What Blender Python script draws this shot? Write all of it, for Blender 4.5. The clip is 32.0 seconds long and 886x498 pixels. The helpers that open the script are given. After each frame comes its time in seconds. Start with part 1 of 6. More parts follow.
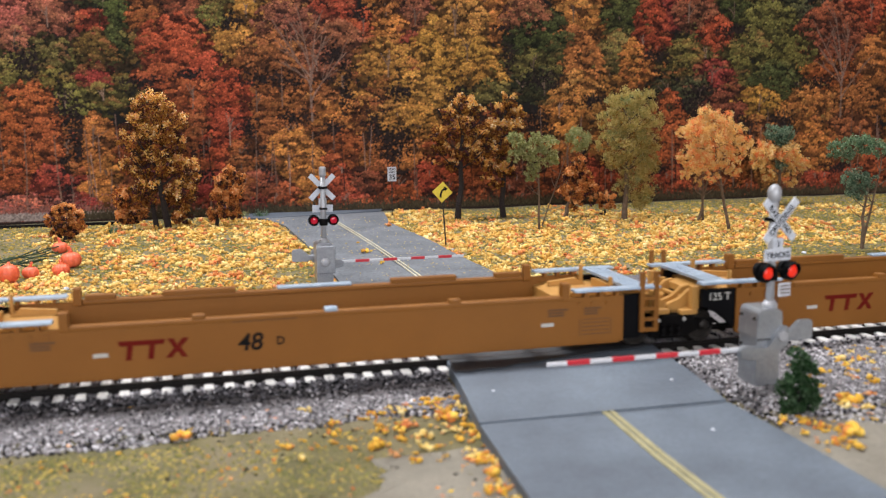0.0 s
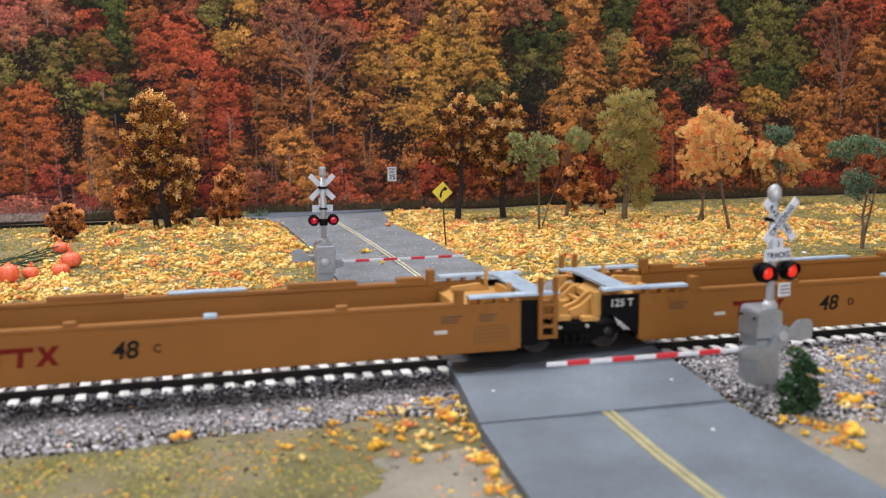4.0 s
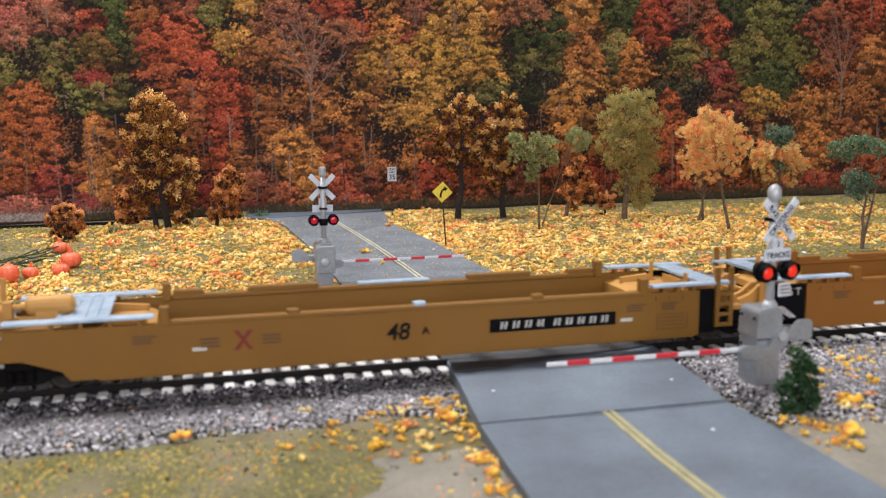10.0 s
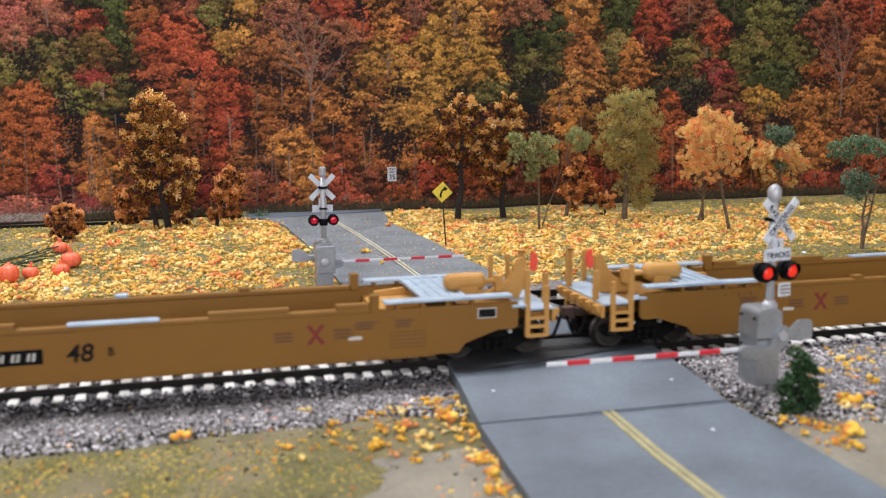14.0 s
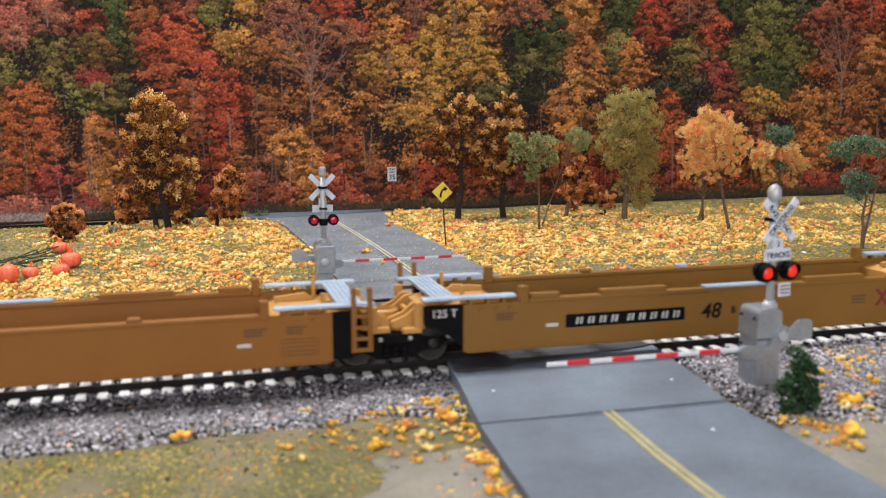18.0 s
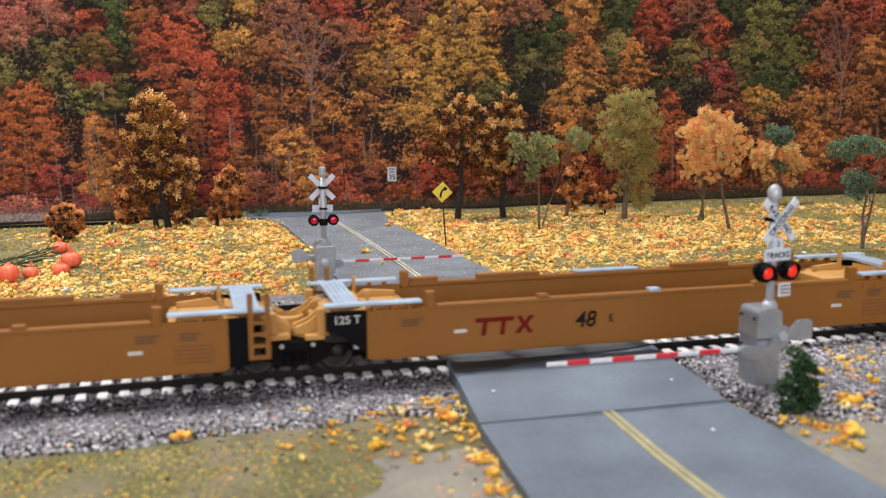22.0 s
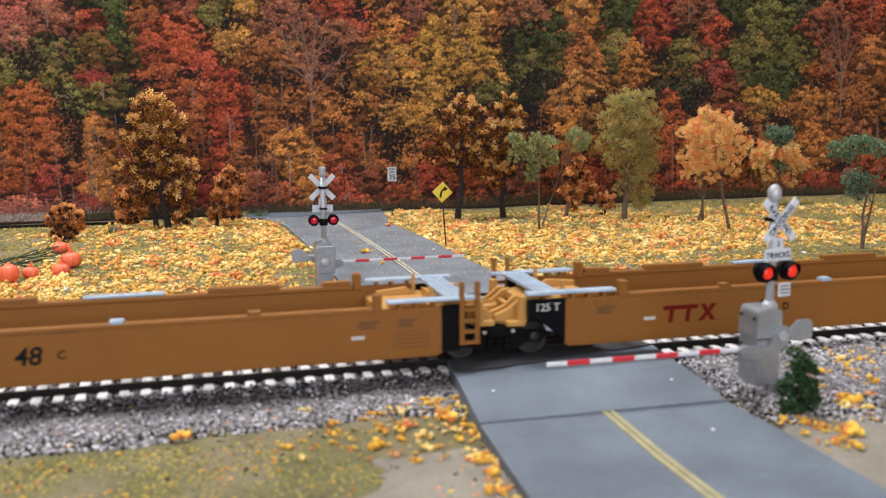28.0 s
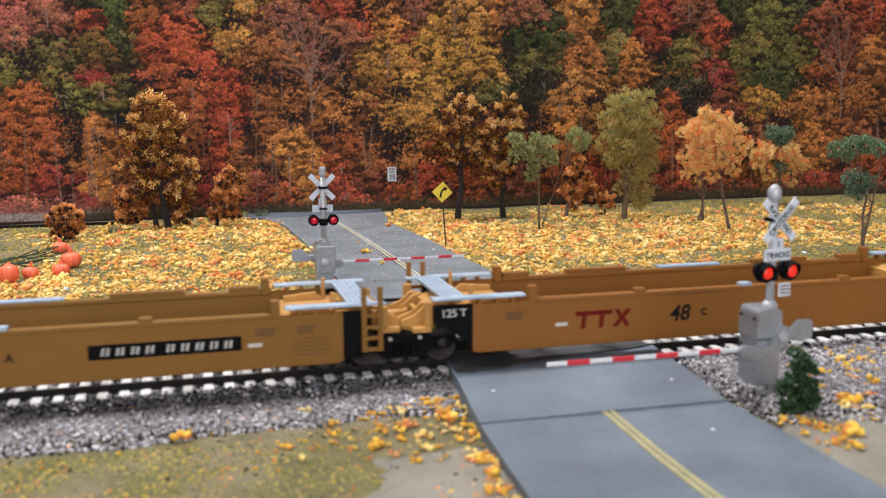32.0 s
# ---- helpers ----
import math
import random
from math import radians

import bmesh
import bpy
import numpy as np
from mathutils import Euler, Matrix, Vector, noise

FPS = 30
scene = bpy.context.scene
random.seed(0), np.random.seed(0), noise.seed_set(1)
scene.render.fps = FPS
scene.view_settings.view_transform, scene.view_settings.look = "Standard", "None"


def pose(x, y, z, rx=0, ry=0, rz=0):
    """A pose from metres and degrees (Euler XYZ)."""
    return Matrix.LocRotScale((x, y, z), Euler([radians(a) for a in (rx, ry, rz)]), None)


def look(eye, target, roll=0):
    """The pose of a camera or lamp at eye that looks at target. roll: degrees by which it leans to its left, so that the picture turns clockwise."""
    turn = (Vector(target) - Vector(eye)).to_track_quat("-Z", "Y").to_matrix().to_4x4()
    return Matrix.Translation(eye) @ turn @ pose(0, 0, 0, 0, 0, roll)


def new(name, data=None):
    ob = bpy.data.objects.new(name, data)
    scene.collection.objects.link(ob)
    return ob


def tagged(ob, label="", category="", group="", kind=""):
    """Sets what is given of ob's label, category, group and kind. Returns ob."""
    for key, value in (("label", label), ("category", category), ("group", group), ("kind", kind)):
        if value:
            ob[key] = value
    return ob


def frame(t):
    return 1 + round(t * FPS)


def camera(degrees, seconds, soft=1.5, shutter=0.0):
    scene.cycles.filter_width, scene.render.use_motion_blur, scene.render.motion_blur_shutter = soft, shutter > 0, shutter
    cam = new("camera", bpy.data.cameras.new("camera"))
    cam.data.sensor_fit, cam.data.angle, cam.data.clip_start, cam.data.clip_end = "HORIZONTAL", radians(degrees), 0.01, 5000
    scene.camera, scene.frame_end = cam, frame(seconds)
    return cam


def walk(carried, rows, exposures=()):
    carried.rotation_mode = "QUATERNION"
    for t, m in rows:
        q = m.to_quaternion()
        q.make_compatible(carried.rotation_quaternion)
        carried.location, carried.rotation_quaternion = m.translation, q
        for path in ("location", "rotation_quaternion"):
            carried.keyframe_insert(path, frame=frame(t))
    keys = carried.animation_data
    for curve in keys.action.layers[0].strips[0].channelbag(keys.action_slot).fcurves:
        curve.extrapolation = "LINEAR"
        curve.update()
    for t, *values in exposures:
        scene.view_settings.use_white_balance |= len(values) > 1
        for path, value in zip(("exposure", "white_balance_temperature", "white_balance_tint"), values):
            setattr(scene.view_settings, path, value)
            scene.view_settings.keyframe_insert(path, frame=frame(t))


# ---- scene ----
# A model railway at 1:87. x runs along the tracks, y away from the viewer, z = 0 at the rail tops.
cam = camera(48.8, 32.0, soft=1.25, shutter=0.45)
EYE = Vector((-0.0331, -0.2516, 0.0741))
AIM = EYE + Vector((0.25027, 0.95559, -0.15558))
walk(cam, [(0.0, look(EYE, AIM, -0.337)), (32.0, look(EYE, AIM, -0.337))], exposures=[(0.0, 0.08), (32.0, 0.08)])
cam.data.dof.use_dof = True
cam.data.dof.focus_distance = 0.48
cam.data.dof.aperture_fstop = 26.0

# ---------------------------------------------------------------- light
world = bpy.data.worlds.new("room_air")
scene.world = world
world.use_nodes = True
world.node_tree.nodes["Background"].inputs[0].default_value = (0.75, 0.82, 1.0, 1)
world.node_tree.nodes["Background"].inputs[1].default_value = 0.05


def area_lamp(name, eye, target, sx, sy, watts, colour):
    data = bpy.data.lights.new(name, "AREA")
    data.shape, data.size, data.size_y, data.energy, data.color = "RECTANGLE", sx, sy, watts, colour
    ob = new(name, data)
    ob.matrix_world = look(eye, target)
    return ob


area_lamp("lamp_over_layout", (-0.05, 0.34, 0.85), (0.0, 0.08, 0.0), 1.5, 0.16, 20.5, (0.98, 0.97, 1.0))
area_lamp("lamp_over_aisle", (-0.1, -1.05, 0.36), (0.06, 0.2, 0.03), 1.6, 0.42, 12.3, (0.97, 0.97, 1.04))


# ---------------------------------------------------------------- materials
def lin(h):
    c = [int(h[i:i + 2], 16) / 255 for i in (0, 2, 4)]
    return tuple(v / 12.92 if v <= 0.04045 else ((v + 0.055) / 1.055) ** 2.4 for v in c) + (1.0,)


def shader(name):
    m = bpy.data.materials.new(name)
    m.use_nodes = True
    nt = m.node_tree
    return m, nt, nt.nodes["Principled BSDF"]


def ramp_of(nt, colours, mode="LINEAR"):
    r = nt.nodes.new("ShaderNodeValToRGB")
    r.color_ramp.interpolation = mode
    e = r.color_ramp.elements
    while len(e) < len(colours):
        e.new(0.5)
    for i, c in enumerate(colours):
        e[i].position = i / max(1, len(colours) - (0 if mode == "CONSTANT" else 1))
        e[i].color = c
    return r


def noise_of(nt, scale, detail=4.0, rough=0.6):
    co = nt.nodes.new("ShaderNodeTexCoord")
    n = nt.nodes.new("ShaderNodeTexNoise")
    n.inputs["Scale"].default_value, n.inputs["Detail"].default_value, n.inputs["Roughness"].default_value = scale, detail, rough
    nt.links.new(co.outputs["Object"], n.inputs["Vector"])
    return n


def mixed(nt, kind, a, b, fac):
    x = nt.nodes.new("ShaderNodeMix")
    x.data_type, x.blend_type = "RGBA", kind
    for sock, v in ((x.inputs[0], fac), (x.inputs[6], a), (x.inputs[7], b)):
        if isinstance(v, bpy.types.NodeSocket):
            nt.links.new(v, sock)
        else:
            sock.default_value = v
    return x.outputs[2]


def grained(name, dark, light, scale=300.0, fine=2500.0, rough=0.7, metal=0.0, bump=0.2, fine_amount=0.25, spec=0.5, bump_size=0.0004):
    """A surface that varies at two scales: blotches between two colours, fine grain over them, and a fine relief."""
    m, nt, b = shader(name)
    n1, n2 = noise_of(nt, scale), noise_of(nt, fine, 3.0)
    r = ramp_of(nt, [lin(dark), lin(light)])
    r.color_ramp.elements[0].position, r.color_ramp.elements[1].position = 0.3, 0.7
    nt.links.new(n1.outputs[0], r.inputs[0])
    g = ramp_of(nt, [(0.35, 0.35, 0.35, 1), (1, 1, 1, 1)])
    g.color_ramp.elements[0].position, g.color_ramp.elements[1].position = 0.3, 0.62
    nt.links.new(n2.outputs[0], g.inputs[0])
    nt.links.new(mixed(nt, "MULTIPLY", r.outputs[0], g.outputs[0], fine_amount), b.inputs["Base Color"])
    b.inputs["Roughness"].default_value, b.inputs["Metallic"].default_value = rough, metal
    b.inputs["Specular IOR Level"].default_value = spec
    if bump:
        bp = nt.nodes.new("ShaderNodeBump")
        bp.inputs["Strength"].default_value, bp.inputs["Distance"].default_value = bump, bump_size
        nt.links.new(n2.outputs[0], bp.inputs["Height"])
        nt.links.new(bp.outputs[0], b.inputs["Normal"])
    return m


def flecked(name, colours, rough=0.9, spread=0.35, spec=0.2, thin=0.0):
    """Loose pieces in one mesh: each piece takes its own colour."""
    m, nt, b = shader(name)
    geo = nt.nodes.new("ShaderNodeNewGeometry")
    r = ramp_of(nt, [lin(c) for c in colours], "CONSTANT")
    nt.links.new(geo.outputs["Random Per Island"], r.inputs[0])
    n = noise_of(nt, 60.0, 3.0)
    v = ramp_of(nt, [(1 - spread, 1 - spread, 1 - spread, 1), (1, 1, 1, 1)])
    v.color_ramp.elements[0].position, v.color_ramp.elements[1].position = 0.35, 0.65
    nt.links.new(n.outputs[0], v.inputs[0])
    nt.links.new(mixed(nt, "MULTIPLY", r.outputs[0], v.outputs[0], 1.0), b.inputs["Base Color"])
    b.inputs["Roughness"].default_value, b.inputs["Specular IOR Level"].default_value = rough, spec
    if thin:
        t, mx = nt.nodes.new("ShaderNodeBsdfTranslucent"), nt.nodes.new("ShaderNodeMixShader")
        nt.links.new(b.inputs["Base Color"].links[0].from_socket, t.inputs["Color"])
        mx.inputs[0].default_value = thin
        nt.links.new(b.outputs[0], mx.inputs[1])
        nt.links.new(t.outputs[0], mx.inputs[2])
        nt.links.new(mx.outputs[0], nt.nodes["Material Output"].inputs["Surface"])
    return m


def plain(name, colour, rough=0.6, metal=0.0, spec=0.5):
    m, nt, b = shader(name)
    b.inputs["Base Color"].default_value = lin(colour)
    b.inputs["Roughness"].default_value, b.inputs["Metallic"].default_value = rough, metal
    b.inputs["Specular IOR Level"].default_value = spec
    return m


M = {}
M["turf"] = grained("turf", "5a5636", "7a724a", 90, 1600, 0.95, bump=0.8, fine_amount=0.5, bump_size=0.001)
nt = M["turf"].node_tree
b = nt.nodes["Principled BSDF"]
old = b.inputs["Base Color"].links[0].from_socket
sand = noise_of(nt, 24.0, 5.0)
r = ramp_of(nt, [(0, 0, 0, 1), (1, 1, 1, 1)])
r.color_ramp.elements[0].position, r.color_ramp.elements[1].position = 0.45, 0.62
nt.links.new(sand.outputs[0], r.inputs[0])
nt.links.new(mixed(nt, "MIX", old, lin("7a7058"), r.outputs[0]), b.inputs["Base Color"])
M["earth"] = grained("sandy_earth", "6e695e", "8a8477", 60, 1500, 0.95, bump=0.5, fine_amount=0.3)
M["asphalt"] = grained("asphalt_paint", "444c57", "687480", 20, 900, 0.58, bump=0.3, fine_amount=0.32)
M["grime"] = grained("train_shade_on_dark_paint", "1d1f22", "3a3e43", 160, 1400, 0.5, bump=0.3, fine_amount=0.5)
M["asphalt_far"] = grained("asphalt_far", "5b6066", "7a7f85", 45, 700, 0.8, bump=0.6, fine_amount=0.75)
M["rubber"] = grained("crossing_panel_rubber", "2b2c2e", "46474a", 80, 1500, 0.7)
M["yellow_line"] = grained("worn_yellow_line", "8a8460", "aba37a", 300, 2500, 0.8, fine_amount=0.5)
M["line_far"] = grained("pale_yellow_line", "c4bc9c", "e4dfc8", 300, 900, 0.8, fine_amount=0.75)
M["rail"] = grained("blackened_rail", "0c0a09", "171310", 200, 1500, 0.6, 0.2, 0.1, spec=0.2)
M["railhead"] = grained("rail_head_steel", "2a2725", "45413d", 200, 2500, 0.45, 0.7, 0.05)
M["tie"] = grained("concrete_tie", "c2c0bc", "d6d4d0", 300, 2500, 0.85)
M["stone"] = flecked("ballast_stone", ["a09c9e", "7d7a7d", "cac6c8", "8f8b8e", "454347", "b3aeb0", "232225", "989092", "58555a", "d8d6da", "343236", "a6a5aa", "e6e4e6", "1b1a1d"], 0.9, 0.5)
M["stone_dark"] = flecked("dark_ballast_stone", ["6a676a", "4c4a4d", "838084", "5a575b", "2a292c", "747175", "161518", "625e61", "3a383c", "8d8b90", "202022"], 0.9, 0.5)
M["litter"] = flecked("fallen_leaves", ["e2b562", "e8c070", "d2a04e", "dcac56", "e4be70", "c89848", "dfb05c"], 0.9, 0.2)
M["litter_pale"] = flecked("pale_fallen_leaves", ["ecd288", "e8ca78", "f0da9c", "e0be6a", "eacc82"], 0.9, 0.2)
M["litter_orange"] = flecked("orange_fallen_leaves", ["e29a60", "d8864e", "eaac74", "d07644", "e29256"], 0.9, 0.2)
M["litter_few"] = flecked("stray_leaves", ["e2b244", "dca43c", "e8c258", "d98a48", "c08c38", "e6b84c"], 0.9, 0.2)
M["debris"] = flecked("grit", ["3a352c", "57503f", "8a8268", "2a2621", "a89c7c", "6e6248"], 0.95, 0.2)
M["moss"] = flecked("turf_flock", ["7c7636", "9a8a42", "646428", "b29a50", "887e3c", "c4a656", "a8863e"], 0.95, 0.2)
M["flock_yellow"] = flecked("turf_flock_yellow", ["8c864a", "a49650", "6e7040", "b4a25a", "5e6038", "c4aa5a", "7c7c44"], 0.95, 0.3)
M["orange"] = grained("yellow_orange_car_paint", "7b4e1c", "83541f", 40, 2000, 0.5, bump=0.04, fine_amount=0.12, spec=0.25)
M["orange_end"] = grained("ochre_car_paint", "74501d", "7b5620", 40, 2000, 0.5, bump=0.04, fine_amount=0.12, spec=0.25)
# yellower mouldings; the light from above is put into this paler colour
M["cast_lit"] = grained("yellow_casting_lit", "a87a3c", "b68848", 60, 2000, 0.5, bump=0.05, fine_amount=0.15, spec=0.3)
M["ballast_bed"] = grained("ballast_bed", "5f5c5f", "8a8688", 500, 1600, 0.95, bump=0.8, fine_amount=0.7, bump_size=0.0006)
M["grate"] = grained("galvanised_walkway", "8ea0b2", "afbfce", 200, 1800, 0.4, 0.15, 0.3)
M["black"] = grained("black_car_paint", "08080a", "101012", 150, 2000, 0.55, bump=0.1, spec=0.06)
M["truck"] = grained("grimy_truck_frame", "090808", "121010", 200, 2000, 0.6, bump=0.2, spec=0.06)
M["wheel"] = grained("wheel_steel", "201d1b", "37322e", 300, 2000, 0.4, 0.6, 0.1)
# paler than the rims: light caught in the wheel's dish, put into colour
M["wheel_face"] = grained("wheel_face_lit", "3c3936", "5a5652", 300, 2000, 0.4, 0.6, 0.1)
M["dull_white"] = plain("worn_white_marking", "b4b2ac", 0.6)
M["ink"] = plain("black_marking", "0e0d0c", 0.7, spec=0.15)
M["stencil"] = plain("faded_stencil", "57381a", 0.7)
M["logo_red"] = plain("red_marking", "5e1006", 0.7, spec=0.15)
M["faded_red"] = plain("faded_red_marking", "6a1c12", 0.7)
M["red_plate"] = plain("red_marker", "d4442c", 0.5)
M["rust"] = grained("rusty_coupler", "2a1b16", "4b322a", 200, 1500, 0.8)
M["silver"] = grained("silver_signal_paint", "9a9ca0", "b4b6ba", 160, 1600, 0.45, 0.35, 0.12)
M["grey_paint"] = grained("grey_signal_paint", "94989d", "a9adb1", 160, 1600, 0.34, 0.65, 0.05)
M["sign_white"] = grained("sign_white", "b6bcc6", "d0d5db", 200, 1500, 0.6)
M["arm_white"] = plain("gate_arm_white", "c8cace", 0.4)
M["arm_red"] = plain("gate_arm_red", "b81f2d", 0.5)
M["dark_steel"] = grained("dark_steel_post", "1d1a18", "2e2926", 300, 2000, 0.6, 0.3)
M["sign_yellow"] = grained("sign_yellow", "d8bd2c", "e6cd40", 200, 1500, 0.5)
M["bark_dark"] = grained("dark_bark", "1a1413", "2e2523", 400, 2000, 0.9, bump=0.6)
M["bark_grey"] = grained("grey_brown_bark", "51402f", "766250", 400, 2000, 0.9, bump=0.6)
M["pumpkin"] = grained("pumpkin_orange", "e25f3c", "ee7450", 200, 1500, 0.5)
M["vine"] = grained("vine_green", "1c2a1a", "2e4426", 200, 1500, 0.8)
M["wall"] = grained("room_wall_paint", "b9b6b0", "c4c1bb", 2, 60, 0.9)
M["ceiling"] = grained("ceiling_paint", "d4d2cd", "dedcd8", 2, 60, 0.9)
M["wood"] = grained("bench_timber", "8a6f4c", "a5875f", 12, 120, 0.8)

m, nt, b = shader("red_lamp_glow")
b.inputs["Base Color"].default_value = lin("e02a18")
b.inputs["Emission Color"].default_value = lin("ff3a1c")
b.inputs["Emission Strength"].default_value = 0.19
b.inputs["Roughness"].default_value = 0.25
M["lens"] = m
m, nt, b = shader("dim_red_lens")
b.inputs["Base Color"].default_value = lin("8a1424")
b.inputs["Emission Color"].default_value = lin("ff2040")
b.inputs["Emission Strength"].default_value = 0.22
b.inputs["Roughness"].default_value = 0.15
M["lens_dim"] = m


# ---------------------------------------------------------------- mesh helpers
def mesh_object(name, bm, material, parent=None, label="", smooth=False):
    me = bpy.data.meshes.new(name)
    bmesh.ops.recalc_face_normals(bm, faces=bm.faces[:])
    bm.to_mesh(me)
    bm.free()
    me.materials.append(M[material])
    if smooth:
        me.polygons.foreach_set("use_smooth", [True] * len(me.polygons))
    ob = new(name, me)
    if parent:
        ob.parent = parent
    if label:
        ob["label"] = label
    return ob


def part(name, bm, material, parent, label="", smooth=False):
    return mesh_object(name, bm, material, parent, label, smooth)


def thing(name, m, label, category, group="", kind=""):
    ob = new(name)
    ob.empty_display_size = 0.005
    ob.matrix_world = m
    return tagged(ob, label, category, group, kind)


def box(bm, x0, x1, y0, y1, z0, z1, bev=0.0):
    v = [bm.verts.new((x, y, z)) for x in (x0, x1) for y in (y0, y1) for z in (z0, z1)]
    fs = [bm.faces.new([v[i] for i in q]) for q in ((0, 1, 3, 2), (4, 6, 7, 5), (0, 4, 5, 1), (2, 3, 7, 6), (0, 2, 6, 4), (1, 5, 7, 3))]
    if bev:
        es = list({e for f in fs for e in f.edges})
        bmesh.ops.bevel(bm, geom=es, offset=bev, segments=2, affect="EDGES", profile=0.6)
    return bm


def boxed(*a, bev=0.0):
    return box(bmesh.new(), *a, bev=bev)


def rod(bm, p, q, r0, r1=None, seg=8):
    p, q = Vector(p), Vector(q)
    r1 = r0 if r1 is None else r1
    t = (q - p).to_track_quat("Z", "Y")
    rings = []
    for c, r in ((p, r0), (q, r1)):
        rings.append([bm.verts.new(c + t @ Vector((r * math.cos(2 * math.pi * i / seg), r * math.sin(2 * math.pi * i / seg), 0))) for i in range(seg)])
    for i in range(seg):
        j = (i + 1) % seg
        bm.faces.new((rings[0][i], rings[0][j], rings[1][j], rings[1][i]))
    bm.faces.new(rings[0][::-1])
    bm.faces.new(rings[1])
    return bm


def lathe(bm, profile, axis="Z", at=(0, 0, 0), seg=16):
    """Turn a profile of (radius, height) about an axis."""
    rings = []
    for r, h in profile:
        ring = []
        for i in range(seg):
            a = 2 * math.pi * i / seg
            c, s = r * math.cos(a), r * math.sin(a)
            p = {"Z": (c, s, h), "Y": (c, h, s), "X": (h, c, s)}[axis]
            ring.append(bm.verts.new(Vector(p) + Vector(at)))
        rings.append(ring)
    for a, b in zip(rings, rings[1:]):
        for i in range(seg):
            j = (i + 1) % seg
            bm.faces.new((a[i], a[j], b[j], b[i]))
    bm.faces.new(rings[0][::-1])
    bm.faces.new(rings[-1])
    return bm


def tube(bm, pts, r, seg=6):
    """A bent round tube through the points, in a plane of one y."""
    rings = []
    for i, p in enumerate(pts):
        d = (pts[min(i + 1, len(pts) - 1)] - pts[max(i - 1, 0)]).normalized()
        side = Vector((0, 1, 0))
        up = d.cross(side)
        rings.append([bm.verts.new(p + r * (math.cos(2 * math.pi * k / seg) * side + math.sin(2 * math.pi * k / seg) * up)) for k in range(seg)])
    for a, b in zip(rings, rings[1:]):
        for k in range(seg):
            bm.faces.new((a[k], a[(k + 1) % seg], b[(k + 1) % seg], b[k]))
    bm.faces.new(rings[0])
    bm.faces.new(rings[-1][::-1])
    return bm


def slab(bm, pts, y0, y1):
    """A plate with an outline in x and z, from y0 to y1."""
    a = [bm.verts.new((x, y0, z)) for x, z in pts]
    b = [bm.verts.new((x, y1, z)) for x, z in pts]
    bm.faces.new(a)
    bm.faces.new(b[::-1])
    n = len(pts)
    for i in range(n):
        bm.faces.new((a[i], b[i], b[(i + 1) % n], a[(i + 1) % n]))
    return bm


def deck(bm, pts, z0, z1):
    """A plate with an outline in x and y, from z0 to z1."""
    a = [bm.verts.new((x, y, z0)) for x, y in pts]
    b = [bm.verts.new((x, y, z1)) for x, y in pts]
    bm.faces.new(a[::-1])
    bm.faces.new(b)
    n = len(pts)
    for i in range(n):
        bm.faces.new((a[i], a[(i + 1) % n], b[(i + 1) % n], b[i]))
    return bm


TEXTS = {}


def lettering(words, size, material, parent, m, name="lettering", shear=0.0, width=1.0, bold=0.0):
    """Words in the built-in font, as a thin raised mesh; the text lies in its x-y plane, centred."""
    key = (words, size, material, shear, width, bold)
    if key not in TEXTS:
        c = bpy.data.curves.new(name, "FONT")
        c.body, c.size, c.extrude, c.align_x, c.align_y, c.shear = words, size, 0.00006, "CENTER", "CENTER", shear
        c.space_character, c.offset = width, size * bold
        ob = bpy.data.objects.new(name, c)
        scene.collection.objects.link(ob)
        bpy.context.view_layer.update()
        me = bpy.data.meshes.new_from_object(ob.evaluated_get(bpy.context.evaluated_depsgraph_get()))
        bpy.data.objects.remove(ob)
        bpy.data.curves.remove(c)
        me.materials.clear()
        me.materials.append(M[material])
        TEXTS[key] = me
    ob = new(name, TEXTS[key])
    ob.parent = parent
    ob.matrix_basis = m
    return ob


def pieces(name, verts, faces, material, parent=None, smooth=False):
    """One mesh out of number arrays: verts (n, 3), faces (m, 3 or 4)."""
    me = bpy.data.meshes.new(name)
    n, k = faces.shape
    me.vertices.add(len(verts))
    me.vertices.foreach_set("co", np.asarray(verts, dtype=np.float32).ravel())
    me.loops.add(n * k)
    me.loops.foreach_set("vertex_index", faces.astype(np.int32).ravel())
    me.polygons.add(n)
    me.polygons.foreach_set("loop_start", np.arange(0, n * k, k, dtype=np.int32))
    me.update(calc_edges=True)
    if smooth:
        me.polygons.foreach_set("use_smooth", [True] * n)
    me.materials.append(M[material])
    ob = new(name, me)
    if parent:
        ob.parent = parent
    return ob


def lump_shape():
    bm = bmesh.new()
    bmesh.ops.create_icosphere(bm, subdivisions=1, radius=1.0)
    v = np.array([x.co[:] for x in bm.verts])
    f = np.array([[x.index for x in p.verts] for p in bm.faces])
    bm.free()
    return v, f


LUMP = lump_shape()
CUBE = (np.array([(x, y, z) for x in (-1, 1) for y in (-1, 1) for z in (-1, 1)], float) * 0.75,
        np.array([(0, 1, 3), (0, 3, 2), (4, 6, 7), (4, 7, 5), (0, 4, 5), (0, 5, 1), (2, 3, 7), (2, 7, 6), (0, 2, 6), (0, 6, 4), (1, 5, 7), (1, 7, 3)]))


